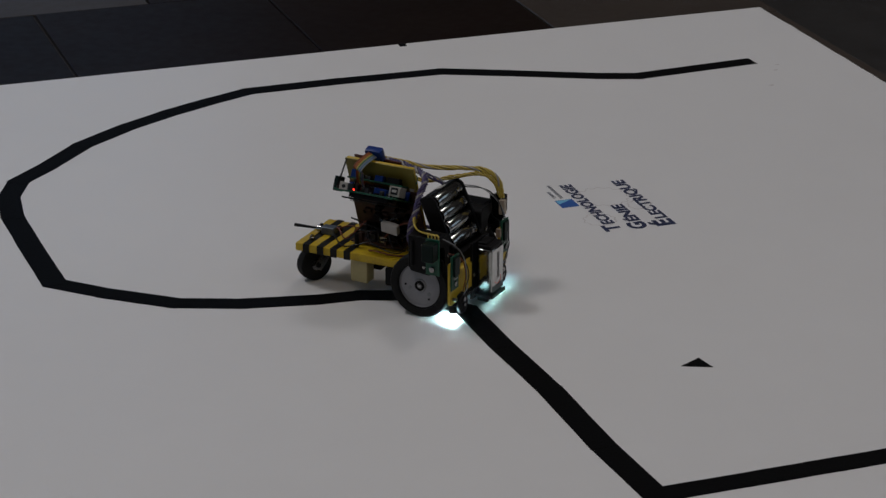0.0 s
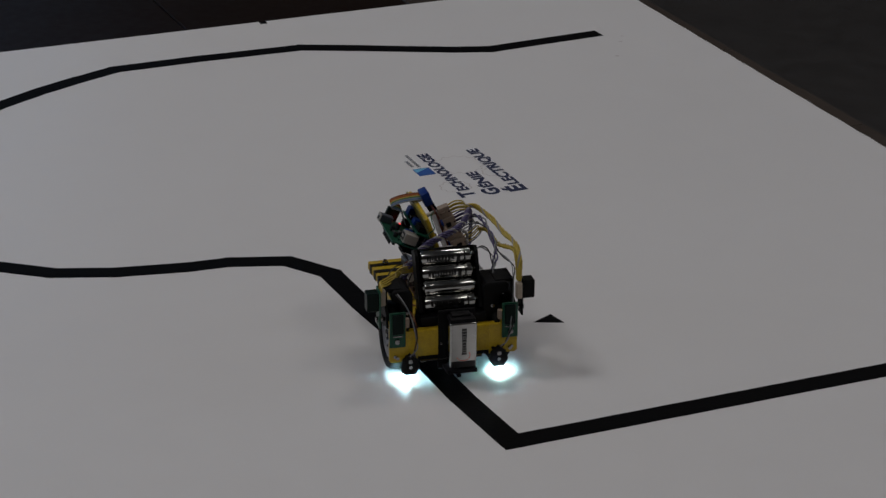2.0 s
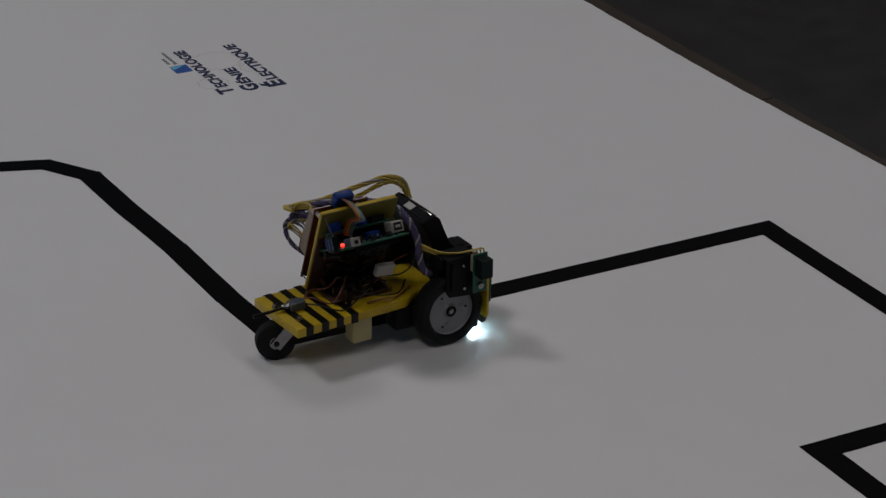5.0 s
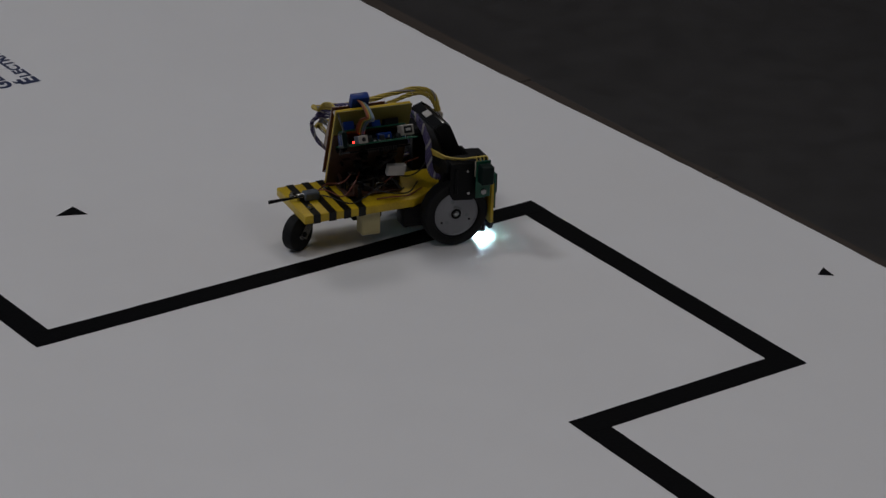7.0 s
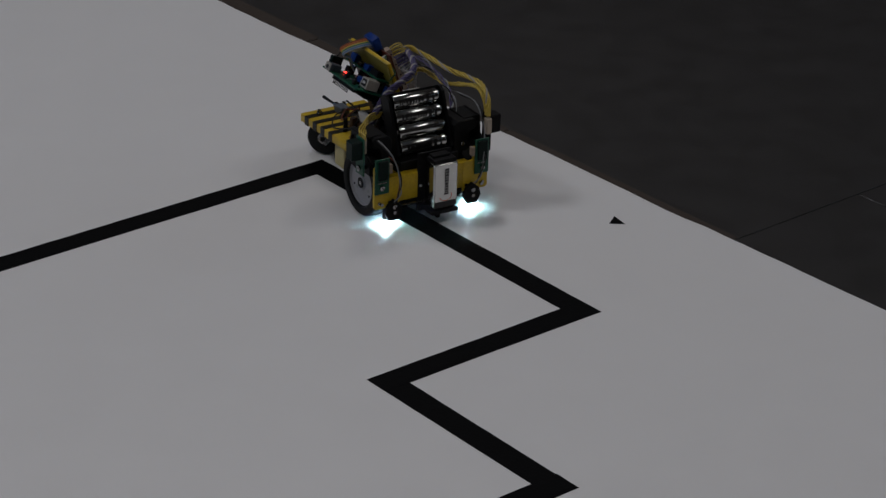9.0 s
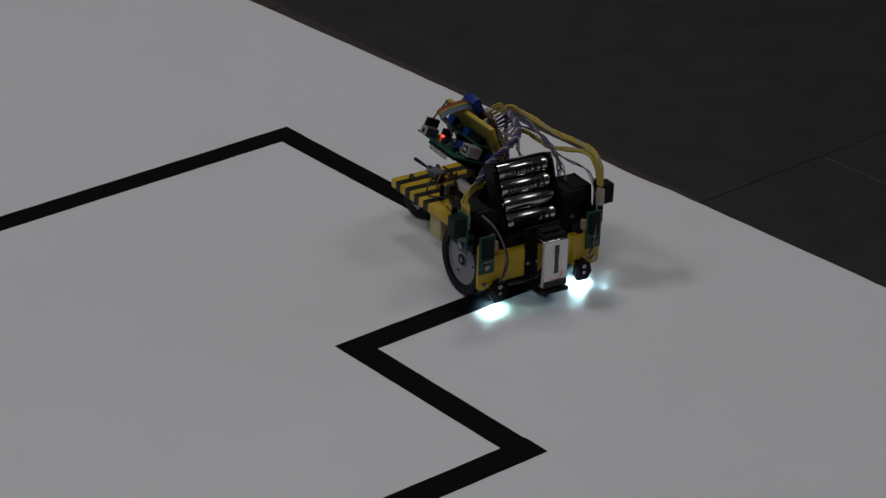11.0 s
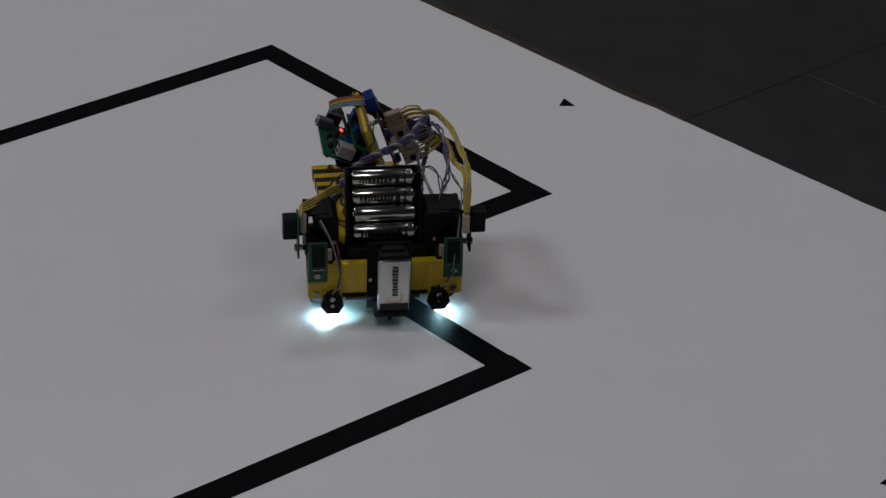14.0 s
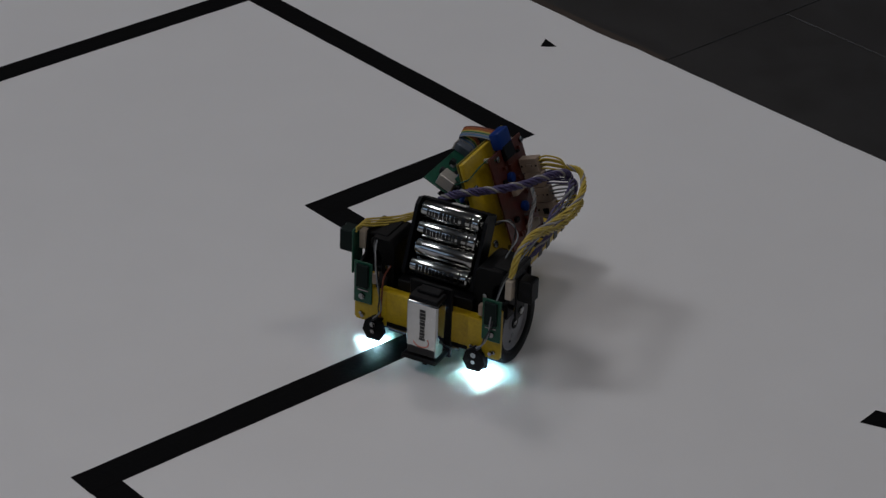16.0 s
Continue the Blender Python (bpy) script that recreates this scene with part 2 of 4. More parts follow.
def build_tape():
    group = "black tape line on the board"
    levels = [0.0002, 0.00036]
    count = [0]
    rng = random.Random(7)

    def strip(a, b, start=0.0, end=0.0, cut_a=0.0, cut_b=0.0):
        """A strip from a to b, made longer by start and end; cut_a and cut_b slant its ends."""
        a, b = Vector(a), Vector(b)
        u = (b - a).normalized()
        v = Vector((-u.y, u.x))
        a, b = a - u * start, b + u * end
        length = (b - a).length
        w = TAPE_W / 2
        n = max(2, int(length / 0.02))
        left, right = [], []
        for k in range(n + 1):
            s = k / n
            q = a.lerp(b, s)
            slant = cut_a if k == 0 else cut_b if k == n else 0.0
            left.append(q + v * (w + rng.uniform(-1, 1) * 0.00025) + u * slant)
            right.append(q - v * (w + rng.uniform(-1, 1) * 0.00025) - u * slant)
        z = levels[count[0] % 2]
        count[0] += 1
        bm = bmesh.new()
        ngon_prism(bm, [(p.x, p.y) for p in right + left[::-1]], 0.00005, z)
        thing("tape_strip", bm, M["tape"], "straight strip of matt black adhesive tape on the white board", "tape", group)

    for a, b, *ends in TAPE_STRIPS:
        strip(a, b, *ends)


LOOP = [(1.4385, 2.8373), (1.2768, 2.8276), (1.2287, 2.8445), (1.1232, 2.8942), (1.043, 2.930), (0.9062, 2.9345), (0.7869, 2.9333), (0.7297, 2.9095), (0.6729, 2.8830),
        (0.6120, 2.8480), (0.5480, 2.8010), (0.4930, 2.7400), (0.4537, 2.7019), (0.4340, 2.6543), (0.4275, 2.5928), (0.4300, 2.4949), (0.4340, 2.3916), (0.4794, 2.3471), (0.5382, 2.3002), (0.602, 2.2762), (0.6743, 2.2615),
        (0.7194, 2.2576), (0.7777, 2.2371), (0.8080, 2.1890), (0.8105, 2.0950), (0.8172, 1.9850), (0.8176, 1.8651), (0.8237, 1.7624)]
ZIGZAG = [(0.8237, 1.7624), (1.3625, 1.7635), (1.3584, 1.3749), (1.1398, 1.3775), (1.1375, 1.1675), (0.7622, 1.1758), (0.7600, 0.80)]
TAPE_STRIPS = [(LOOP[i], LOOP[i + 1], 0.006, 0.006) for i in range(len(LOOP) - 1)] + [(ZIGZAG[i], ZIGZAG[i + 1], 0.0135 if i == 4 else 0.012, 0.013) for i in range(len(ZIGZAG) - 1)]


def build_marks():
    def flat(name, pts, label):
        bm = bmesh.new()
        ngon_prism(bm, pts, 0.00005, 0.0004)
        thing(name, bm, M["tape"], label, "tape mark", "tape marks beside the line")
    flat("tape_triangle", [(0.9527, 1.9935), (0.9808, 1.9812), (0.9768, 2.0052)], "small black tape triangle on the white board")
    flat("tape_triangle", [(1.5044, 1.4916), (1.5160, 1.4818), (1.5199, 1.5009)], "small black tape triangle near the board's edge")
    flat("tape_triangle", [(1.2385, 0.8752), (1.2602, 0.8778), (1.275, 0.845), (1.250, 0.852)], "black tape arrow mark on the white board")
    flat("tape_square", [(1.0280, 3.0508), (1.0374, 3.0502), (1.0388, 3.0615), (1.0286, 3.0615)], "tiny black tape square at the board's far edge")


build_floor()
build_room()
for panel_x, panel_y, *_ in PANELS:
    build_ceiling_light(panel_x, panel_y)
build_board()
build_tape()
build_marks()


# ---- printed lettering on the board ----
def letters(text, height, length, bold=0.0):
    """A flat mesh of the text: cap height and length in metres, the baseline's start at the origin."""
    cu = bpy.data.curves.new("letters", "FONT")
    cu.body, cu.offset, cu.resolution_u = text, bold, 3
    ob = new("letters", cu)
    me = bpy.data.meshes.new_from_object(ob.evaluated_get(bpy.context.evaluated_depsgraph_get()))
    bpy.data.objects.remove(ob)
    bm = bmesh.new()
    bm.from_mesh(me)
    xs = [v.co.x for v in bm.verts]
    cap = 0.73
    for v in bm.verts:
        v.co = ((v.co.x - min(xs)) * length / (max(xs) - min(xs)), v.co.y * height / cap, 0)
    return bm


def build_print():
    logo = tagged(new("printed_title"), "navy printed title with a small blue square and faint gear outlines", "print")
    words = (("T", "ECHNOLOGIE", 1.0412, 2.336, 0.0185, 0.0135, 0.0185, 0.150), ("G", "ÉNIE", 1.0712, 2.333, 0.0200, 0.0135, 0.0205, 0.076),
             ("É", "LECTRIQUE", 1.1028, 2.333, 0.0215, 0.0140, 0.0185, 0.147))
    for first, rest, x, y, h1, h2, w1, total in words:
        for text, y0, h, w in ((first, y, h1, w1), (rest, y + w1 + 0.003, h2, total - w1 - 0.003)):
            ob = part("word", letters(text, h, w, 0.045), M["ink"], logo)
            ob.matrix_local = pose(x, y0, 0.0002, 0, 0, 90)
    part("blue_square", ngon_prism(bmesh.new(), [(1.0050, 2.4185), (1.0255, 2.4185), (1.0255, 2.4420), (1.0050, 2.4420)], 0.00005, 0.0002), M["ink_blue"], logo, "blue printed square")
    part("light_corner", ngon_prism(bmesh.new(), [(1.0060, 2.4300), (1.0245, 2.4410), (1.0060, 2.4410)], 0.00021, 0.0003), M["ink_light"], logo, "pale blue printed corner")
    for x, y0, y1 in ((1.0160, 2.447, 2.489), (1.0085, 2.450, 2.470)):
        bm = bmesh.new()
        rng = random.Random(3)
        y = y0
        while y < y1:
            w = rng.uniform(0.0015, 0.0035)
            add_box(bm, (0.0038, w, 0.0001), (x, y + w / 2, 0.0002))
            y += w + 0.0012
        part("small_line", bm, M["ink_grey"], logo)
    for cx, cy, r, teeth in ((1.062, 2.437, 0.027, 14), (1.030, 2.372, 0.017, 10), (1.090, 2.400, 0.013, 8)):
        bm = bmesh.new()
        n = teeth * 4
        outer, inner = [], []
        for k in range(n):
            a = 2 * math.pi * k / n
            ro = r * (1.12 if k % 4 < 2 else 1.0)
            outer.append(bm.verts.new((cx + ro * math.cos(a), cy + ro * math.sin(a), 0.00012)))
            inner.append(bm.verts.new((cx + (ro - 0.0012) * math.cos(a), cy + (ro - 0.0012) * math.sin(a), 0.00012)))
        for k in range(n):
            bm.faces.new((outer[k], outer[(k + 1) % n], inner[(k + 1) % n], inner[k]))
        part("gear_outline", bm, M["ink_faint"], logo)
    for x, y, r in ((1.4215, 2.737, 0.0035), (1.455, 2.792, 0.003), (1.468, 2.813, 0.0025)):
        bm = ngon_prism(bmesh.new(), [(x + r * math.cos(a) * (1 + 0.4 * math.sin(3 * a)), y + 0.6 * r * math.sin(a)) for a in (k * math.pi / 5 for k in range(10))], 0.00005, 0.0001)
        thing("scuff_mark", bm, M["ink_faint"], "faint brownish scuff mark on the white board", "mark")


build_print()


# ---- the robot car ----
M.update({
    "yellow": material("yellow_paint", (0.60, 0.41, 0.010), 0.42, vary=0.22, scale=45, bump=0.10, bump_scale=160, second=(0.38, 0.25, 0.007)),
    "yellow_tape": material("yellow_tape", (0.55, 0.43, 0.03), 0.35, vary=0.12, scale=80, bump=0.05, bump_scale=150),
    "stripe": material("stripe_black", (0.005, 0.0045, 0.004), 0.40, vary=0.3, scale=120, bump=0.1, spec=0.25),
    "rubber": material("rubber_black", (0.006, 0.006, 0.006), 0.7, vary=0.3, scale=200, bump=0.3, bump_scale=500, spec=0.25),
    "rim": material("rim_grey", (0.25, 0.25, 0.265), 0.42, vary=0.12, scale=90, bump=0.05),
    "black": material("black_plastic", (0.0035, 0.0035, 0.004), 0.5, vary=0.25, scale=150, bump=0.08, bump_scale=400, spec=0.14),
    "metal": material("steel", (0.30, 0.295, 0.29), 0.24, 1.0, vary=0.2, scale=200),
    "chrome": material("battery_can", (0.46, 0.46, 0.44), 0.15, 1.0, vary=0.12, scale=180, bump=0.05, bump_scale=300),
    "socket": material("socket_shell", (0.44, 0.41, 0.36), 0.38, 0.4, vary=0.15, scale=200),
    "label_dark": material("battery_label_dark", (0.015, 0.015, 0.015), 0.32, 0.4, vary=0.3, scale=250),
    "label_white": material("battery_label_white", (0.74, 0.73, 0.71), 0.24, 0.6, vary=0.10, scale=150),
    "label_red": material("battery_label_red", (0.42, 0.05, 0.02), 0.4, vary=0.1),
    "pcb_green": material("pcb_green", (0.007, 0.082, 0.045), 0.4, vary=0.35, scale=170, bump=0.15, bump_scale=500, coat=0.1, spec=0.35),
    "pcb_red": material("pcb_red_brown", (0.095, 0.015, 0.006), 0.42, vary=0.45, scale=150, bump=0.2, bump_scale=400, coat=0.2),
    # darker copy of the red board colour, with the tower's shade in it
    "pcb_shaded": material("pcb_shaded_brown", (0.060, 0.023, 0.012), 0.5, vary=0.5, scale=120, bump=0.2, bump_scale=400),
    "switch": material("switch_body", (0.13, 0.15, 0.18), 0.4, 0.5, vary=0.25, scale=200),
    "connector": material("connector_tan", (0.33, 0.25, 0.19), 0.55, vary=0.25, scale=200, bump=0.2, bump_scale=500),
    "cream": material("cream_plug", (0.46, 0.385, 0.30), 0.5, vary=0.15, scale=150),
    "olive": material("olive_bare_board", (0.20, 0.165, 0.026), 0.5, vary=0.2, scale=60, bump=0.05, bump_scale=200, second=(0.15, 0.12, 0.016)),
    "beige": material("beige_plastic", (0.48, 0.41, 0.20), 0.5, vary=0.15, scale=120),
    "white": material("white_plastic", (0.46, 0.44, 0.41), 0.5, vary=0.1, scale=150),
    "blue": material("blue_plastic", (0.003, 0.030, 0.185), 0.4, vary=0.2, scale=200, spec=0.25),
    "wire_yellow": material("wire_yellow", (0.52, 0.385, 0.06), 0.45, vary=0.15, scale=300),
    "wire_purple": material("wire_purple", (0.075, 0.06, 0.155), 0.5, vary=0.25, scale=300),
    "wire_white": material("wire_white", (0.34, 0.32, 0.31), 0.5, vary=0.2, scale=300),
    "wire_grey": material("wire_grey", (0.22, 0.23, 0.24), 0.5, vary=0.2, scale=300),
    "wire_black": material("wire_black", (0.005, 0.0045, 0.005), 0.45, vary=0.2, scale=300),
    "wire_red": material("wire_red_brown", (0.16, 0.035, 0.015), 0.5, vary=0.2, scale=300),
    "orange": material("ribbon_orange", (0.36, 0.095, 0.018), 0.5, vary=0.15, scale=300),
    "green": material("ribbon_green", (0.02, 0.16, 0.06), 0.5, vary=0.15, scale=300),
    "sky": material("ribbon_blue", (0.06, 0.16, 0.32), 0.5, vary=0.15, scale=300),
    "led_white": material("led_white", (0.52, 0.88, 1.0), 0.3, emit=390),
    "sensor": material("sensor_dark", (0.004, 0.012, 0.010), 0.38, vary=0.3, scale=150, spec=0.12),
    "led_red": material("led_red", (1.0, 0.03, 0.02), 0.3, emit=6),
})
MM = 0.001


def mm(x, y, z):
    return (x * MM, y * MM, z * MM)


def cube(sx, sy, sz, x, y, z, rot=None, bevel=0.5, seg=1, into=None):
    return add_box(into or bmesh.new(), mm(sx, sy, sz), mm(x, y, z), rot, bevel * MM, 0, seg)


def rod(r, length, x, y, z, rx=0, ry=0, rz=0, seg=16, into=None, r2=None, bevel=0.0):
    bm = into or bmesh.new()
    vs = bmesh.ops.create_cone(bm, segments=seg, radius1=r * MM, radius2=(r if r2 is None else r2) * MM, depth=length * MM, cap_ends=True,
                               matrix=pose(*mm(x, y, z), rx, ry, rz))["verts"]
    if bevel:
        es = [e for e in {e for v in vs for e in v.link_edges} if any(len(f.verts) > 4 for f in e.link_faces)]
        bmesh.ops.bevel(bm, geom=es, offset=bevel * MM, segments=2, affect="EDGES", profile=0.5, clamp_overlap=True)
    return bm


def lathe(profile, seg=40, into=None):
    """Turns an outline of (radius, height) in mm about the y axis, open at its ends."""
    bm = into or bmesh.new()
    rings = [[bm.verts.new((r * MM * math.cos(2 * math.pi * k / seg), h * MM, r * MM * math.sin(2 * math.pi * k / seg))) for k in range(seg)] for r, h in profile]
    for a, b in zip(rings, rings[1:]):
        for k in range(seg):
            bm.faces.new((a[k], a[(k + 1) % seg], b[(k + 1) % seg], b[k]))
    if profile[0][0] > 0.01 and profile[-1][0] > 0.01 and profile[0] != profile[-1]:
        bm.faces.new(rings[0])
        bm.faces.new(rings[-1][::-1])
    bmesh.ops.recalc_face_normals(bm, faces=bm.faces[:])
    return bm


def lathe_z(profile, x, y, seg=18):
    """The same about an upright axis at x, y."""
    bm = lathe(profile, seg)
    bmesh.ops.transform(bm, matrix=pose(*mm(x, y, 0), 90), verts=bm.verts[:])
    bmesh.ops.recalc_face_normals(bm, faces=bm.faces[:])
    return bm


def spline(points, n=10):
    """A smooth line through the points (mm)."""
    ps = [Vector(p) for p in points]
    ps = [2 * ps[0] - ps[1]] + ps + [2 * ps[-1] - ps[-2]]
    out = []
    for i in range(1, len(ps) - 2):
        a, b, c, d = ps[i - 1:i + 3]
        for k in range(n):
            t = k / n
            out.append(0.5 * (2 * b + (c - a) * t + (2 * a - 5 * b + 4 * c - d) * t * t + (3 * b - a - 3 * c + d) * t ** 3))
    return out + [ps[-2]]


def tube(bm, line, r, sides=6, twist=0.0, turns=0.0, phase=0.0, mat=0, jitter=0.0, rng=None):
    """A wire along a line (mm), set off from it by twist and wound about it."""
    rings = []
    up = Vector((0.3, 0.2, 1)).normalized()
    wob = [rng.uniform(-1, 1) for _ in range(6)] if rng else [0] * 6
    n = len(line)
    for i, p in enumerate(line):
        d = (line[min(i + 1, n - 1)] - line[max(i - 1, 0)]).normalized()
        u = d.cross(up)
        u = u.normalized() if u.length > 0.01 else Vector((1, 0, 0))
        v = d.cross(u)
        a = phase + 2 * math.pi * turns * i / n
        s = i / n * math.pi
        bulge = math.sin(s) * jitter
        c = p + u * (math.cos(a) * twist + bulge * (wob[0] + wob[1] * math.sin(2 * s + wob[2]))) + v * (math.sin(a) * twist + bulge * (wob[3] + wob[4] * math.sin(2 * s + wob[5])))
        rings.append([bm.verts.new((c + (u * math.cos(2 * math.pi * k / sides) + v * math.sin(2 * math.pi * k / sides)) * r) * MM) for k in range(sides)])
    for a, b in zip(rings, rings[1:]):
        for k in range(sides):
            bm.faces.new((a[k], a[(k + 1) % sides], b[(k + 1) % sides], b[k])).material_index = mat
    return bm


def outline_plate(pts, t, r=0.0):
    """A plate of thickness t (mm) in the y-z plane from an outline of (y, z) in mm, its back at x = 0."""
    bm = bmesh.new()
    back = [bm.verts.new(mm(0, y, z)) for y, z in pts]
    front = [bm.verts.new(mm(t, y, z)) for y, z in pts]
    n = len(pts)
    bm.faces.new(back)
    bm.faces.new(front[::-1])
    for i in range(n):
        bm.faces.new((back[i], back[(i + 1) % n], front[(i + 1) % n], front[i]))
    bmesh.ops.recalc_face_normals(bm, faces=bm.faces[:])
    return bm


def wheel_at(robot, side):
    """A drive wheel about its own axle; side is -1 on the right and 1 on the left."""
    wheel = part("drive_wheel", lathe([(22.5, -7), (24.0, -8), (24.5, 0), (24.0, 8), (22.5, 7), (22.5, -7)]), M["black"], robot, "", 40)
    wheel.matrix_local = pose(*mm(0, side * 50, 33), 0, 0, 0 if side > 0 else 180)
    part("tyre", lathe([(24.4, -8.2), (31.2, -8.6), (32.6, -6.8), (33.0, -3), (33.0, 3), (32.6, 6.8), (31.2, 8.6), (26, 8.8), (24.4, 8.2), (24.4, -8.2)], 48), M["rubber"], wheel, "black rubber tyre", 35)
    part("rim", lathe([(0.02, -4.0), (23.9, -4.0), (23.9, 6.6), (22.4, 6.6), (21.6, 4.6), (7.0, 4.9), (6.0, 6.4), (0.02, 6.4)], 40), M["rim"], wheel, "pale grey plastic wheel disc", 30)
    part("hub_ring", lathe([(3.0, 6.3), (5.2, 6.3), (5.2, 7.2), (3.0, 7.2), (3.0, 6.3)], 20), M["black"], wheel, "", 30)
    part("hub_screw", rod(2.3, 1.4, 0, 6.8, 0, 90, seg=12, bevel=0.3), M["metal"], wheel, "small steel hub screw", 30)
    for k in range(3):
        a = radians(100 + 120 * k)
        part("hole_plug", rod(2.0, 0.5, 12.5 * math.cos(a), 4.95, 12.5 * math.sin(a), 90, seg=12), M["wire_grey"], wheel)
        part("rim_slot", rod(1.1, 0.6, 16.5 * math.cos(a + 0.25), 4.95, 16.5 * math.sin(a + 0.25), 90, seg=10), M["black"], wheel)
    return wheel


def battery(robot, at, flip):
    """A cell lying across the holder at the given pose."""
    cell = part("battery", lathe([(0.02, -25.2), (5.0, -25.2), (6.7, -24.8), (7.1, -24.0), (7.1, 23.0), (6.6, 23.9), (2.9, 24.1), (2.8, 25.4), (0.02, 25.4)], 28), M["chrome"], robot, "silver cylindrical battery with a dark label", 35)
    cell.matrix_local = at @ pose(0, 0, 0, 0, -18 if flip else 14, 180 if flip else 0)
    bm = bmesh.new()
    # the dark patches of the label, curved on the can
    rng = random.Random(int(at.translation.z * 1000))
    y = -19.5
    while y < 7.0:
        w = rng.uniform(1.4, 2.9)
        lo, hi = -20 + rng.uniform(-3, 3), 20 + rng.uniform(-5, 5)
        label_patch(bm, y, y + w, lo, hi)
        y += w + rng.uniform(0.5, 0.9)
    label_patch(bm, -21.5, 8.5, -62, -52)
    label_patch(bm, 9.5, 13.0, -50, 30)
    label_patch(bm, 16.5, 18.0, -60, 45)
    part("label", bm, M["label_dark"], cell, "", 30)
    bm = bmesh.new()
    label_patch(bm, 19.0, 22.8, -170, 170)
    part("end_band", bm, M["chrome"], cell, "shiny end band", 30)
    return cell


def label_patch(bm, y0, y1, a0, a1, r=7.16):
    n = max(2, int((a1 - a0) / 12))
    low, high = [], []
    for k in range(n + 1):
        a = radians(a0 + (a1 - a0) * k / n)
        low.append(bm.verts.new(mm(r * math.cos(a), y0, r * math.sin(a))))
        high.append(bm.verts.new(mm(r * math.cos(a), y1, r * math.sin(a))))
    for k in range(n):
        bm.faces.new((low[k], high[k], high[k + 1], low[k + 1]))


def build_holder(robot):
    """The tilted four-cell holder: its space has x out of the front, z up along it."""
    holder = part("battery_holder", cube(3, 61, 60, -9.5, 0, 0, bevel=1.2, seg=2), M["black"], robot, "black plastic holder tilted back with four batteries")
    tilt = pose(*mm(7.0, 0.8, 88.8), 0, -23.0, 0)
    holder.matrix_local = tilt
    for y in (-29.2, 29.2):
        bm = bmesh.new()
        pts = [(-8, -30), (4.5, -30), (6.0, -27), (6.0, 24), (2.5, 29.5), (-8, 30)]
        a = [bm.verts.new(mm(x, y - 1.5, z)) for x, z in pts]
        b = [bm.verts.new(mm(x, y + 1.5, z)) for x, z in pts]
        bm.faces.new(a)
        bm.faces.new(b[::-1])
        for k in range(len(pts)):
            bm.faces.new((a[k], b[k], b[(k + 1) % len(pts)], a[(k + 1) % len(pts)]))
        bmesh.ops.recalc_face_normals(bm, faces=bm.faces[:])
        part("end_wall", bm, M["black"], holder)
    for z in (-29.5, 29.5):
        part("side_wall", cube(9, 58, 1.6, -4, 0, z, bevel=0.4), M["black"], holder)
    part("edge_tab", cube(7, 12, 0.8, -3.5, 2, 30.7, bevel=0.2), M["white"], holder, "pale glossy tab")
    for k in range(4):
        battery(robot, tilt @ pose(0, 0, (21.6 - 14.4 * k) * MM), k == 2)
        if k < 3:
            part("divider", cube(3, 57, 1.2, -6.5, 0, 14.4 - 14.4 * k, bevel=0.3), M["black"], holder)
    for y in (-26.6, 26.6):
        for k in range(4):
            bm = tube(bmesh.new(), [Vector((0, y, 21.6 - 14.4 * k)) + Vector((3.5 * math.cos(a / 2.5), (0.10 * a) * (1 if y < 0 else -1), 3.5 * math.sin(a / 2.5))) for a in range(0, 16)], 0.4, 4)
            part("contact_spring", bm, M["metal"], holder)
    return holder


def build_nine_volt(robot):
    cell = part("nine_volt_battery", cube(17, 26.5, 46, 50.6, 5.5, 43.5, bevel=1.8, seg=3), M["chrome"], robot, "chrome nine-volt battery with a white front label", 50)
    part("front_label", cube(0.3, 23.4, 37.5, 59.2, 5.5, 46.4, bevel=0.1), M["label_white"], cell, "white front label")
    part("label_foot", cube(0.32, 23.4, 6.0, 59.2, 5.5, 24.2, bevel=0.1), M["label_dark"], cell, "dark foot of the label")
    rng = random.Random(5)
    z = 61.0
    while z > 36:
        h = rng.uniform(1.6, 2.8)
        part("word_bar", cube(0.2, 4.6 + rng.uniform(-0.8, 0.6), h, 59.4, 6.2, z - h / 2, bevel=0), M["label_dark"], cell)
        z -= h + 0.5
    bm = bmesh.new()
    tube(bm, [Vector((59.4, 5.5 + 6.5 * math.cos(a), 33.0 + 5.0 * math.sin(a))) for a in (radians(k) for k in range(190, 395, 12))], 0.4, 5)
    part("red_curve", bm, M["label_red"], cell, "thin red curved stroke")
    part("dark_top", cube(15.5, 24.6, 4.5, 50.2, 5.5, 67.6, bevel=1.0, seg=2), M["black"], cell, "black terminal cap")
    part("snap_cap", cube(10, 19, 3.4, 46.0, 5.5, 70.2, bevel=1.2, seg=2), M["black"], cell, "black snap cap with wires")
    bracket = part("battery_bracket", cube(3, 36, 60, 39.6, 3.4, 43, bevel=0.6), M["black"], robot, "black bracket that holds the nine-volt battery")
    cell.location = bracket.location = mm(-4.0, -0.4, -3.8)
    part("bracket_foot", cube(21, 30, 2.4, 49.0, 4.4, 16.8, bevel=0.6), M["black"], bracket)
    part("bracket_lip", cube(1.6, 29, 4.0, 60.4, 4.4, 17.6, bevel=0.4), M["black"], bracket)
    part("bracket_rib", cube(12, 4, 10, 44.0, 4.0, 11.0, bevel=0.6), M["black"], bracket)
    part("bracket_screw", rod(1.6, 1.4, 41.5, -12.0, 40, 0, 90, seg=10), M["metal"], bracket)
    return cell


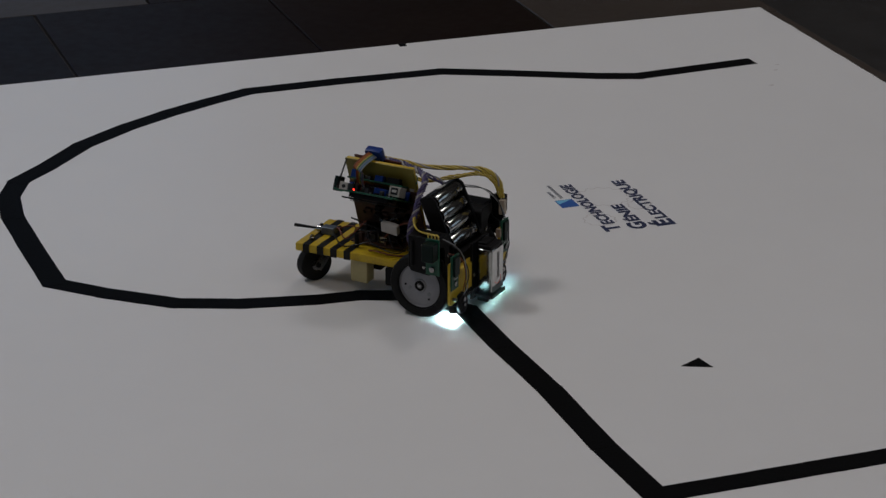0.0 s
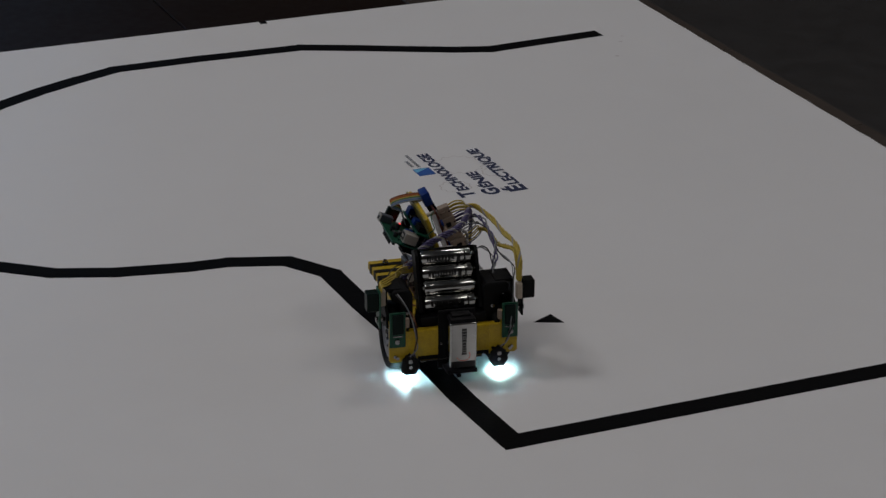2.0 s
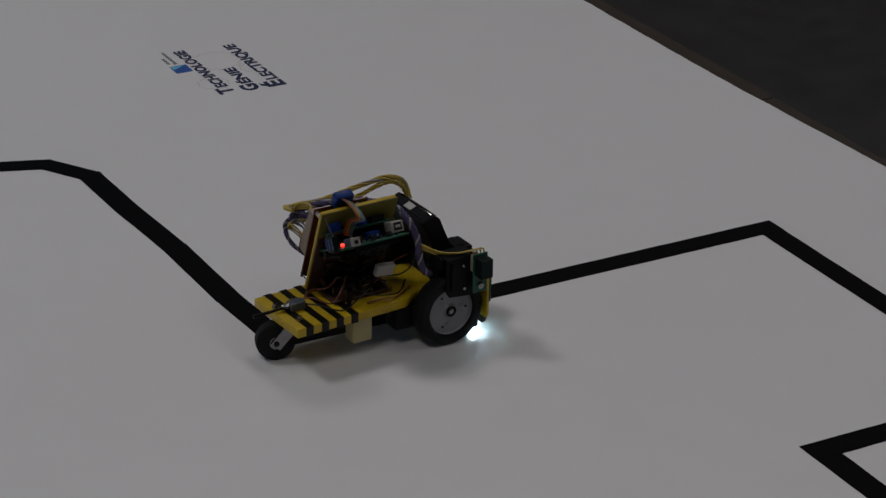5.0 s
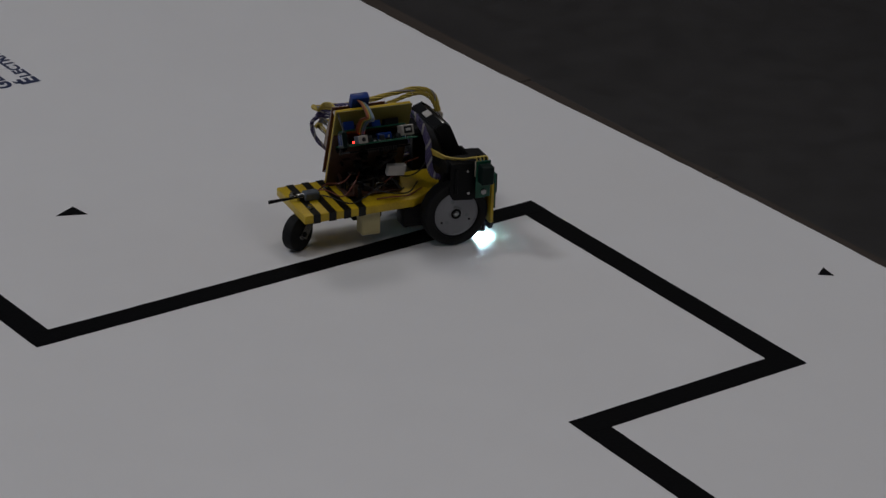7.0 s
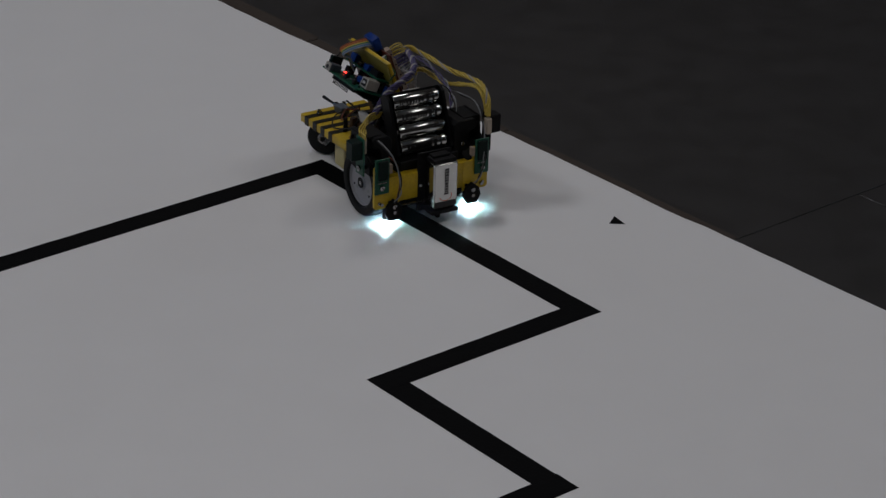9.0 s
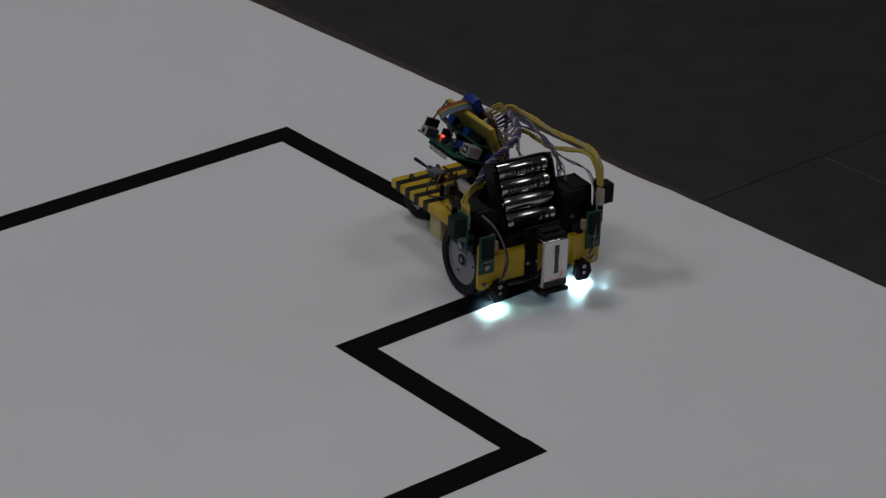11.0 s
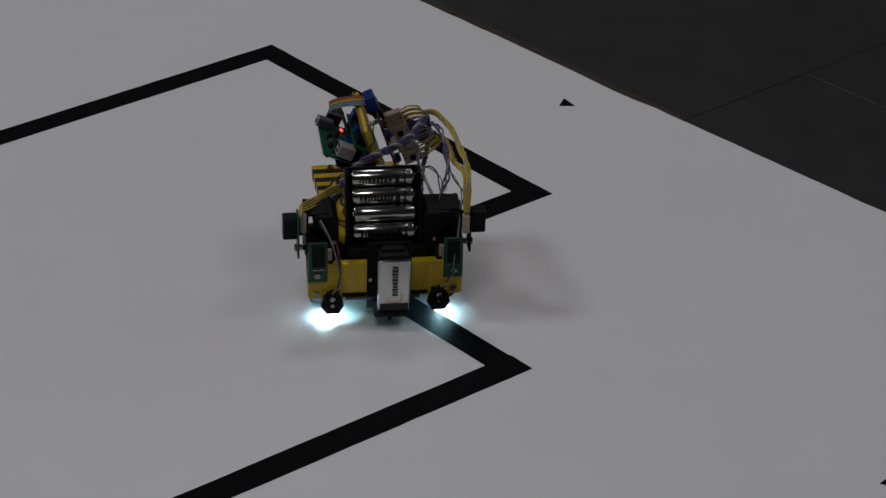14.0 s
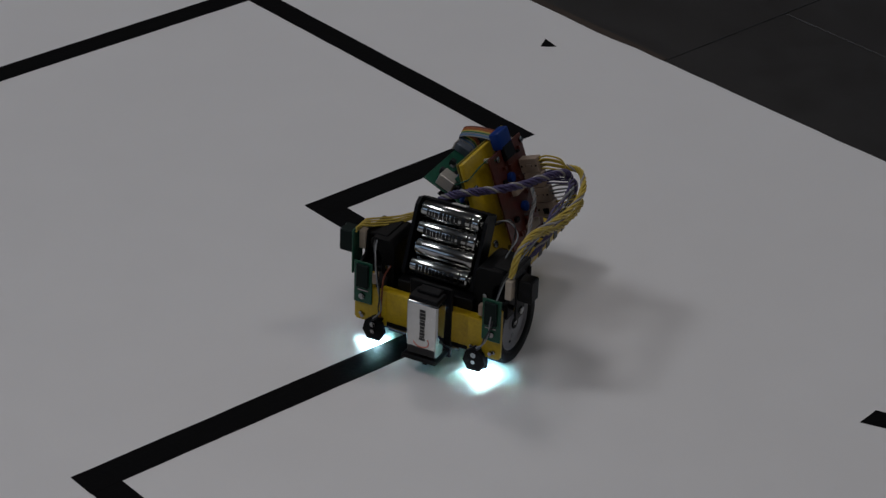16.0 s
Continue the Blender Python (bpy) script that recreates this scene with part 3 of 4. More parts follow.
def sensor_board(robot, side):
    """The green board on the front wing and the outward-facing one beside the wheel."""
    f = part("front_sensor", cube(1.6, 15.5, 36, 37.8, side * 54.8, 54.0, bevel=0.4), M["pcb_green"], robot, "small green sensor circuit board")
    part("sensor_block", cube(2.6, 10.5, 20, 39.8, side * 54.6, 60.5, bevel=0.6), M["sensor"], f, "black sensor block")
    part("board_screw", rod(2.7, 2.0, 39.3, side * 55.2, 42.5, 0, 90, seg=14, bevel=0.5), M["metal"], f, "steel screw", 40)
    part("solder_pad", cube(0.5, 9, 1.2, 38.8, side * 54.5, 47.5, bevel=0.1), M["metal"], f)
    part("board_plug", cube(5, 3.5, 9, 36, side * 45.2, 60, bevel=0.4), M["connector"], f)
    o = part("side_sensor", cube(15, 1.6, 38, 21.5, side * 69.5, 72.0, bevel=0.4), M["pcb_green" if side < 0 else "black"], robot,
             "green sensor circuit board beside the wheel" if side < 0 else "dark sensor circuit board beside the wheel")
    part("sensor_block", cube(12.6, 11.5, 18.5, 21.6, side * 76.0, 79.4, bevel=0.8), M["sensor" if side < 0 else "black"], o, "black sensor block")
    part("board_screw", rod(3.0, 2.2, 21.5, side * 71.3, 59.6, 90, 0, seg=14, bevel=0.5), M["metal"], o, "steel screw", 40)
    part("board_nut", rod(2.8, 3.0, 21.5, side * 67.4, 59.6, 90, 0, seg=6), M["metal"], o, "", 30)
    part("plug", cube(6.5, 5.5, 16, 18.5 if side < 0 else 30.5, side * 65.2, 80.5, bevel=0.6), M["cream"], o, "cream wire plug")
    part("spacer", rod(2.0, 10, 21.5, side * 62.5, 59.6, 90, 0, seg=10), M["black"], o)
    # the black mounting plate that hangs outside the tyre, with a flange back to the motor bracket
    bm = bmesh.new()
    pts = [(-9, 88), (-9, 55), (-6, 50.5), (14, 48.5), (19, 52), (29, 52), (29, 66), (21, 70), (19, 88)]
    a = [bm.verts.new(mm(x, side * 60.6, z)) for x, z in pts]
    b = [bm.verts.new(mm(x, side * 63.4, z)) for x, z in pts]
    bm.faces.new(a)
    bm.faces.new(b[::-1])
    for k in range(len(pts)):
        bm.faces.new((a[k], b[k], b[(k + 1) % len(pts)], a[(k + 1) % len(pts)]))
    bmesh.ops.recalc_face_normals(bm, faces=bm.faces[:])
    bmesh.ops.bevel(bm, geom=bm.edges[:], offset=0.5 * MM, segments=1, affect="EDGES", profile=0.5, clamp_overlap=True)
    plate = part("mounting_plate", bm, M["black"], robot, "black plastic mounting plate outside the tyre", 30)
    part("flange", cube(27, 16, 2.6, 5.0, side * 53.0, 86.6, bevel=0.5), M["black"], plate)
    part("plate_rib", cube(2.4, 3.0, 26, -4.0, side * 64.6, 70, bevel=0.6), M["black"], plate)
    for x, z in ((8, 80), (9, 57)):
        part("plate_screw", rod(1.8, 1.4, x, side * 64.0, z, 90, seg=10, bevel=0.3), M["metal"], plate, "", 40)


def sensor_tip(robot, side):
    """The black hexagonal lamp holder near the ground, with the white lamp glowing behind it."""
    s = side
    hexagon = [(s * 43.3 - 5.2, 8.2), (s * 43.3 + 5.2, 8.2), (s * 43.3 + 9.4, 15.5), (s * 43.3 + 7.4, 23.5), (s * 43.3, 29.5), (s * 43.3 - 7.4, 23.5), (s * 43.3 - 9.4, 15.5)]
    tip = part("lamp_holder", outline_plate(hexagon, 3.4), M["black"], robot, "black hexagonal lamp holder close to the board")
    tip.location = mm(38.6, 0, 0)
    part("tip_screw", rod(2.4, 2.0, 4.3, s * 43.3, 22.5, 0, 90, seg=12, bevel=0.5), M["metal"], tip, "steel screw", 40)
    part("tip_nut", rod(1.8, 2.0, 4.2, s * 43.3, 16.5, 0, 90, seg=6), M["metal"], tip)
    arm = part("lamp_arm", cube(7, 8, 3, 35.5, s * 43.3, 25.0, bevel=0.5), M["black"], robot)
    part("white_lamp", rod(3.4, 1.0, 31.5, s * 45.6, 7.2, seg=16), M["led_white"], robot, "glowing white lamp")
    # added sleeve that hides the lamp disc and lets light out only below
    part("lamp_shield", lathe_z([(3.5, 6.6), (4.1, 6.6), (4.1, 15.0), (0.02, 15.0), (0.02, 7.9), (3.5, 7.9), (3.5, 6.6)], 31.5, s * 45.6), M["black"], robot, "black sleeve added to hide the lamp and send its glow down", 40)
    part("lamp_bolt", rod(1.8, 4.0, 37.5, s * 55.0, 25.0, 0, 90, seg=6), M["metal"], robot)


def build_deck(robot):
    deck_pts = [(-151.5, -37.2), (-38, -37.2), (-20, -27), (30, -27), (30, 27), (-20, 27), (-38, 37.2), (-151.5, 37.2)]
    bm = bmesh.new()
    ngon_prism(bm, [(x * MM, y * MM) for x, y in deck_pts], 38.2 * MM, 46.6 * MM)
    bmesh.ops.bevel(bm, geom=bm.edges[:], offset=0.9 * MM, segments=2, affect="EDGES", profile=0.5, clamp_overlap=True)
    deck = part("deck", bm, M["yellow"], robot, "yellow painted wooden deck", 40)
    for k, x in enumerate((-138.5, -122.5, -107.3, -92.0)):
        bm = bmesh.new()
        w = 7.4
        sk = -0.6
        top = [(x - w / 2 + sk, -37.6), (x + w / 2 + sk, -37.6), (x + w / 2 - sk, 37.6), (x - w / 2 - sk, 37.6)]
        ngon_prism(bm, [(a * MM, b * MM) for a, b in top], 46.62 * MM, 46.95 * MM)
        for s, dx in ((-1, sk), (1, -sk)):
            cube(w, 0.35, 9.0, x + dx, s * 37.45, 42.4, bevel=0, into=bm)
        part("black_stripe", bm, M["stripe"], deck, "black tape stripe across the deck")
    # front block and the two wings that carry the sensors
    bm = cube(9, 84, 27, 31.8, 0.0, 37.0, bevel=1.6, seg=2)
    part("front_block", bm, M["yellow"], robot, "yellow painted front block", 40)
    for s in (-1, 1):
        pts = [(s * 35, 20), (s * 60.5, 20), (s * 62.5, 22), (s * 62.5, 62), (s * 60.5, 64), (s * 47, 64), (s * 46, 50.5), (s * 35, 50.5)]
        w = part("front_wing", outline_plate(pts, 2.4), M["yellow"], robot, "thin yellow front plate")
        w.location = mm(34.2, 0, 0)
        for y, z in ((s * 38.5, 26), (s * 57, 26)):
            part("bolt_head", rod(1.7, 1.6, 37.2, y, z, 0, 90, seg=6), M["metal"], robot)
    part("holder_base", cube(25, 64, 13, 16.0, 2, 53.2, bevel=0.6), M["black"], robot, "black base under the battery holder")
    part("bottom_bar", cube(5, 84, 4, 33, 0, 21.5, bevel=0.6), M["black"], robot)
    part("bar_rod", rod(1.4, 60, 36.5, -2, 19.0, 90, seg=8), M["metal"], robot)
    for s in (-1, 1):
        # gear motors under the deck and the black arched brackets above the axle
        part("gear_motor", cube(52, 20, 20, -22, s * 31, 28, bevel=2.0, seg=2), M["black"], robot, "black gear motor under the deck", 40)
        part("axle", rod(2.6, 16, 0, s * 42, 33, 90, seg=12), M["metal"], robot, "", 40)
        inner = -4.5 if s > 0 else 0
        bm = outline_plate([(s * y, z) for y, z in ((inner, 46), (11, 46), (11, 72), (13.5, 77), (20, 79), (21, 86), (18, 89), (inner + 4, 89), (inner, 85))], 34)
        bmesh.ops.bevel(bm, geom=bm.edges[:], offset=0.6 * MM, segments=1, affect="EDGES", profile=0.5, clamp_overlap=True)
        br = part("motor_bracket", bm, M["black"], robot, "black plastic motor bracket above the wheel", 20)
        br.location = mm(-11, s * 36.5, -2)
        part("bracket_screw", rod(2.2, 1.6, 34.5, s * 5, 66, 0, 90, seg=12, bevel=0.4), M["metal"], br, "", 40)
        part("bracket_arm", cube(14, 16, 7, 26, s * 18, 60, bevel=1.0), M["black"], br)
    part("beige_block", cube(19, 15, 24, -80, -29.5, 26.2, bevel=0.8), M["beige"], robot, "beige plastic connector block under the deck")
    part("dark_block", cube(30, 30, 14, -78, -6, 31, bevel=1.0), M["black"], robot)
    part("skid_plate", cube(60, 40, 2, -55, 0, 36.6, bevel=0.4), M["black"], robot)
    # toggle switch on the tail
    sw = part("toggle_switch", cube(15, 10, 8, -131, -1, 51.0, bevel=0.8), M["switch"], robot, "metal toggle switch with a black lever")
    part("lever", rod(1.1, 29, -158.5, 1.4, 49.4, 0, 93, 176, seg=10, r2=1.8), M["black"], sw, "black switch lever", 40)
    part("collar", rod(3.4, 7, -141.5, 0.0, 50.6, 0, 92, 176, seg=10), M["metal"], sw, "", 40)
    for x, y in ((-146, 10), (-140, -22), (-108, 16), (-126, 12)):
        part("deck_screw", rod(3.0, 2.6, x, y, 48.1, seg=14, bevel=0.8), M["metal"], robot, "steel screw", 40)
        part("deck_nut", rod(2.0, 2.4, x, y, 50.2, seg=6), M["metal"], robot)
    # the deck sits a little askew under the tower
    for ob in robot.children:
        if ob.name.split(".")[0] in ("deck", "toggle_switch", "deck_screw", "deck_nut"):
            ob.rotation_euler.z = radians(2.5)
    for x, y, z, h in ((-88, -26, 47, 14), (-92, 5, 47, 12)):
        part("standoff", rod(2.2, h, x, y, z + h / 2, seg=8), M["black"], robot)
    return deck


def build_caster(robot):
    c = new("caster")
    c.parent = robot
    tagged(c, "swivelling tail wheel with a steel fork")
    c.location = mm(-133, -6, 0)
    part("caster_plate", rod(9, 2, 0, 0, 37.0, seg=16), M["metal"], c, "", 40)
    for s in (-1, 1):
        part("fork_side", cube(11, 1.2, 30, -8.5, s * 8.2, 26, pose(0, 0, 0, 0, 40), bevel=0.4), M["metal"], c, "steel fork side")
    bm = lathe([(3, -6.6), (15.0, -6.6), (17.6, -5.0), (18.0, 0), (17.6, 5.0), (15.0, 6.6), (3, 6.6), (3, -6.6)], 36)
    for radius, length, slot in ((6.0, 14.2, 1), (2.8, 19, 2)):
        n = len(bm.faces)
        rod(radius, length, 0, 0, 0, 90, seg=16 if slot == 1 else 6, into=bm)
        bm.faces.ensure_lookup_table()
        for f in bm.faces[n:]:
            f.material_index = slot
    w = part("caster_wheel", bm, (M["rubber"], M["black"], M["metal"]), c, "black rubber tail wheel with a steel axle nut", 35)
    w.location = mm(-17, 0, 18.0)
    return c, w


def build_tower(robot):
    """The leaning yellow plate with the red-brown board on one face and the green controller on the other."""
    tower = part("tower_plate", box(mm(77, 4, 92), (0, 0, 0), bevel=1.6 * MM, seg=2), M["yellow"], robot, "leaning yellow plate that carries the circuit boards", 40)
    tower.matrix_local = pose(*mm(-69, 5.0, 92.5), 19.2, 0, 0)
    OUT = 9.0
    part("red_circuit_board", cube(54, 1.6, 82, -10, OUT + 3.0, -1, bevel=0.3), M["pcb_red"], tower, "red-brown circuit board with plugs")
    for k, z in enumerate((17, 4.4, -8.2, -20.8)):
        part("header_plug", cube(8, 16, 12.0, -26, OUT + 12.8 + 1.6 * k, z, bevel=0.5), M["connector"], tower, "brown plug with wires")
        for j in range(4):
            part("pin_slot", cube(0.4, 1.4, 1.4, -21.9, OUT + 6.6 + 1.6 * k + 4.2 * j, z, bevel=0), M["black"], tower)
        part("latch", cube(1.2, 4.5, 4.5, -21.6, OUT + 13.0 + 1.6 * k, z - 1, bevel=0.2), M["black" if k in (1, 3) else "connector"], tower)
    for x, z in ((-4, 16), (-12, -12)):
        part("trimmer", rod(4.0, 4.0, x, OUT + 6.2, z, 90, seg=18, bevel=0.6), M["blue"], tower, "round blue component", 40)
    part("tan_part", cube(14, 6, 7, -6, OUT + 6.8, 5, bevel=0.6), M["connector"], tower)
    part("tan_part", cube(16, 5, 6, -16, OUT + 6.3, -30, bevel=0.6), M["connector"], tower)
    for x, z in ((6, 35), (-34, 35), (6, -39), (-34, -39)):
        part("board_screw", rod(2.4, 2, x, OUT + 4.6, z, 90, seg=12, bevel=0.4), M["metal"], tower, "", 40)
        part("standoff", rod(2.0, OUT + 0.4, x, 2.0 + OUT / 2, z, 90, seg=10), M["white" if z > 0 else "metal"], tower, "pale spacer behind the board" if z > 0 else "", 40)
    part("plate_screw", rod(3.2, 2.2, 25, 3.0, -27, 90, seg=14, bevel=0.6), M["metal"], tower, "steel screw", 40)
    part("plate_screw", rod(3.0, 2.2, 30, 3.0, 22, 90, seg=14, bevel=0.6), M["metal"], tower, "", 40)
    rng = random.Random(8)
    for k in range(26):
        sx, sz, h = rng.uniform(1.5, 5), rng.uniform(1.5, 5), rng.uniform(1.0, 3.5)
        part("component", cube(sx, h, sz, rng.uniform(-32, 8), OUT + 3.8 + h / 2, rng.uniform(-38, 36), bevel=0.2), M[rng.choice(("pcb_red", "pcb_red", "black", "connector", "pcb_red"))], tower)
    # dark electronics, with the plate's shade put into their brown tone
    part("shaded_circuit_board", cube(77.4, 1.6, 66, 0, -4.0, -15, bevel=0.3), M["pcb_shaded"], tower, "dark brown circuit board, its tone standing in for shade on the plate")
    for k in range(34):
        sx, sz, h = rng.uniform(2, 9), rng.uniform(2, 8), rng.uniform(2.0, 9)
        part("component", cube(sx, h, sz, rng.uniform(-32, 28), -4.8 - h / 2, rng.uniform(-42, 12), bevel=0.3), M[rng.choice(("black", "black", "pcb_shaded", "wire_black", "metal", "black"))], tower)
    part("olive_board", cube(77.6, 1.4, 30, 0, -2.75, 31.4, bevel=0.3), M["olive"], tower, "dull olive bare circuit board along the plate's top")
    part("board_tab", cube(5, 0.4, 4, 33, -3.7, 19.5, bevel=0.1), M["white"], tower)
    part("white_block", cube(18.5, 6, 11.5, -50.5, -23.8, 73.6, pose(0, 0, 0, 16, 6), bevel=0.6), M["white"], robot, "white plastic block")
    # green controller sticking out towards the right side
    ctl = part("controller_board", box(mm(67, 50, 1.6), mm(0, -2, 0), bevel=0.3 * MM), M["pcb_green"], robot, "green controller circuit board with sockets")
    ctl.matrix_local = pose(*mm(-70, -19, 102.6), -24, 0, 0)
    part("usb_socket", cube(12, 14, 10, 28.5, -10.0, 7.6, bevel=0.5), M["socket"], ctl, "silver square socket")
    part("socket_opening", cube(8, 0.6, 7, 28.5, -17.1, 8.0, bevel=0.5), M["wire_black"], ctl)
    part("socket_tongue", cube(5, 0.8, 2.4, 28.5, -17.3, 8.0, bevel=0.2), M["white"], ctl)
    power = part("power_socket", cube(8.6, 13, 7.0, -22.0, -22.0, 4.2, bevel=0.5), M["switch"], ctl, "dull metal power socket with a pale face")
    part("socket_face", cube(9.2, 1.4, 7.6, -21.8, -29.0, 4.1, bevel=0.4), M["socket"], power, "pale square face")
    part("socket_opening", rod(2.0, 0.6, -21.4, -29.8, 3.8, 90, seg=14), M["wire_black"], ctl)
    part("lamp_seat", cube(4.2, 4.2, 0.6, -23.3, -6.0, 1.0, bevel=0.1), M["black"], ctl)
    part("red_lamp", cube(2.8, 2.6, 2.2, -23.3, -6.0, 2.2, bevel=0.6), M["led_red"], ctl, "small glowing red lamp")
    part("capacitor", cube(14, 9, 7, 8, -4, 4.6, bevel=1.2), M["blue"], ctl, "blue component")
    part("dark_socket", cube(6, 8, 7, -30, 2, 4.5, bevel=0.6), M["black"], ctl)
    part("pin_header", cube(43, 2.4, 4.5, 3.5, -21.0, -3.2, bevel=0.2), M["black"], ctl)
    part("pin_header", cube(50, 2.4, 7.0, -2, 12.0, 4.3, bevel=0.2), M["black"], ctl)
    part("upper_board", cube(63, 15, 1.6, -1, 2.0, 14.0, bevel=0.3), M["pcb_green"], ctl, "green upper circuit board with dark parts")
    for sx, sy, h, x, y, m in ((10, 7, 8, -25, 0, "blue"), (40, 2.4, 5, 4, 7.6, "black"), (14, 7, 6, 18, 0, "black"), (9, 8, 6, 2, 0, "blue"), (6, 5, 4, -10, -2, "metal"), (8, 6, 4, -14, 4, "black")):
        part("component", cube(sx, sy, h, x, y, 14.8 + h / 2, bevel=0.4), M[m], ctl)
    edge = part("edge_connector", cube(5.0, 13, 15, -36.2, -13.0, 5.5, bevel=0.6), M["sensor"], ctl, "dark upright connector at the board's end")
    for j in range(4):
        part("contact", cube(0.6, 1.4, 10, -38.9, -17.6 + 3.0 * j, 5.5, bevel=0.1), M["blue" if j % 2 else "switch"], edge)
    for x, y, h in ((-31, 6, 9), (-9, -12, 6), (17, -20, 5), (31, 8, 9)):
        part("capacitor", rod(2.4, h, x, y, 0.8 + h / 2, seg=14, bevel=0.5), M["blue" if h == 9 else "wire_black"], ctl, "", 40)
    for k in range(10):
        part("pin", cube(0.6, 0.6, 3.4, -20 + 4.0 * k, 12.0, 9.0, bevel=0), M["metal"], ctl)
    for x in (-29, 27):
        part("standoff", rod(1.5, 12.4, x, 6, 7.0, seg=8), M["metal"], ctl)
    low = part("lower_board", cube(62, 32, 1.6, 0, 4, -6.7, bevel=0.3), M["black"], ctl)
    for k in range(34):
        sx, sy, h = rng.uniform(1.5, 7), rng.uniform(1.5, 6), rng.uniform(1, 6)
        x, y, kind = rng.uniform(-30, 30), rng.uniform(-21, 18), rng.choice(("black", "black", "metal", "pcb_green", "wire_black", "wire_grey"))
        if x > -8 or y > 3:
            part("component", cube(sx, sy, h, x, y, 0.8 + h / 2, bevel=0.2), M[kind], ctl)
    for k in range(12):
        part("pin", cube(0.7, 0.7, 5, -15 + 2.54 * k, -21.0, -7.0, bevel=0), M["wire_black"], ctl)
    # the blue plug on the top edge and its rainbow ribbon
    plug = part("blue_plug", cube(18, 8.5, 14, -80, -0.5, 139.5, pose(0, 0, 0, 22), bevel=1.3, seg=2), M["blue"], robot, "blue ribbon plug on the plate's top edge", 40)
    part("plug_body", cube(16, 8, 12, -80, 4.5, 130, pose(0, 0, 0, 28), bevel=0.8), M["black"], plug)
    line = spline([(-80, -5, 140.5), (-80, -14, 140.5), (-80.5, -25, 139), (-81, -32.5, 136.5), (-81.5, -34.5, 134), (-82, -31.5, 132), (-84, -25, 128), (-86, -22, 120), (-86, -20, 113)], 7)
    for k, col in enumerate(("wire_red", "orange", "orange", "wire_yellow", "green", "wire_grey", "sky", "wire_grey")):
        bm = bmesh.new()
        tube(bm, [p + Vector(((k - 3.5) * 1.1, 0, (3.5 - k) * 0.62)) for p in line], 0.66, 6)
        part("ribbon_wire", bm, M[col], plug, "", 60)
    part("brace_wire", tube(bmesh.new(), [Vector((-104, -38, 110)), Vector((-106, -12, 135))], 0.8, 6), M["wire_black"], robot)
    part("green_wire", tube(bmesh.new(), spline([(-27, -12, 120), (-29.5, -5.5, 123.5), (-33, -2.4, 125.2), (-46, -2.0, 128), (-58, 0.5, 131), (-60, 6, 131)], 6), 0.6, 6), M["pcb_green"], robot, "thin green wire over the plate")
    part("brace_wire", tube(bmesh.new(), [Vector((-38, -34, 110)), Vector((-103, -40, 111))], 0.7, 6), M["green"], robot)
    return tower


def cable(robot, name, points, colours, r=0.85, spread=1.5, turns=3.0, label="", jitter=0.0, seed=1):
    """A bundle of wires wound about one another, each wire a mesh of its own."""
    line = spline(points, 9)
    rng = random.Random(seed)
    root = None
    for k, col in enumerate(colours):
        bm = tube(bmesh.new(), line, r, 6, spread, turns, 2 * math.pi * k / len(colours), 0, jitter, rng)
        ob = part(name if root is None else "wire", bm, M[col], root or robot, label if root is None else "", 60)
        root = root or ob
    return root


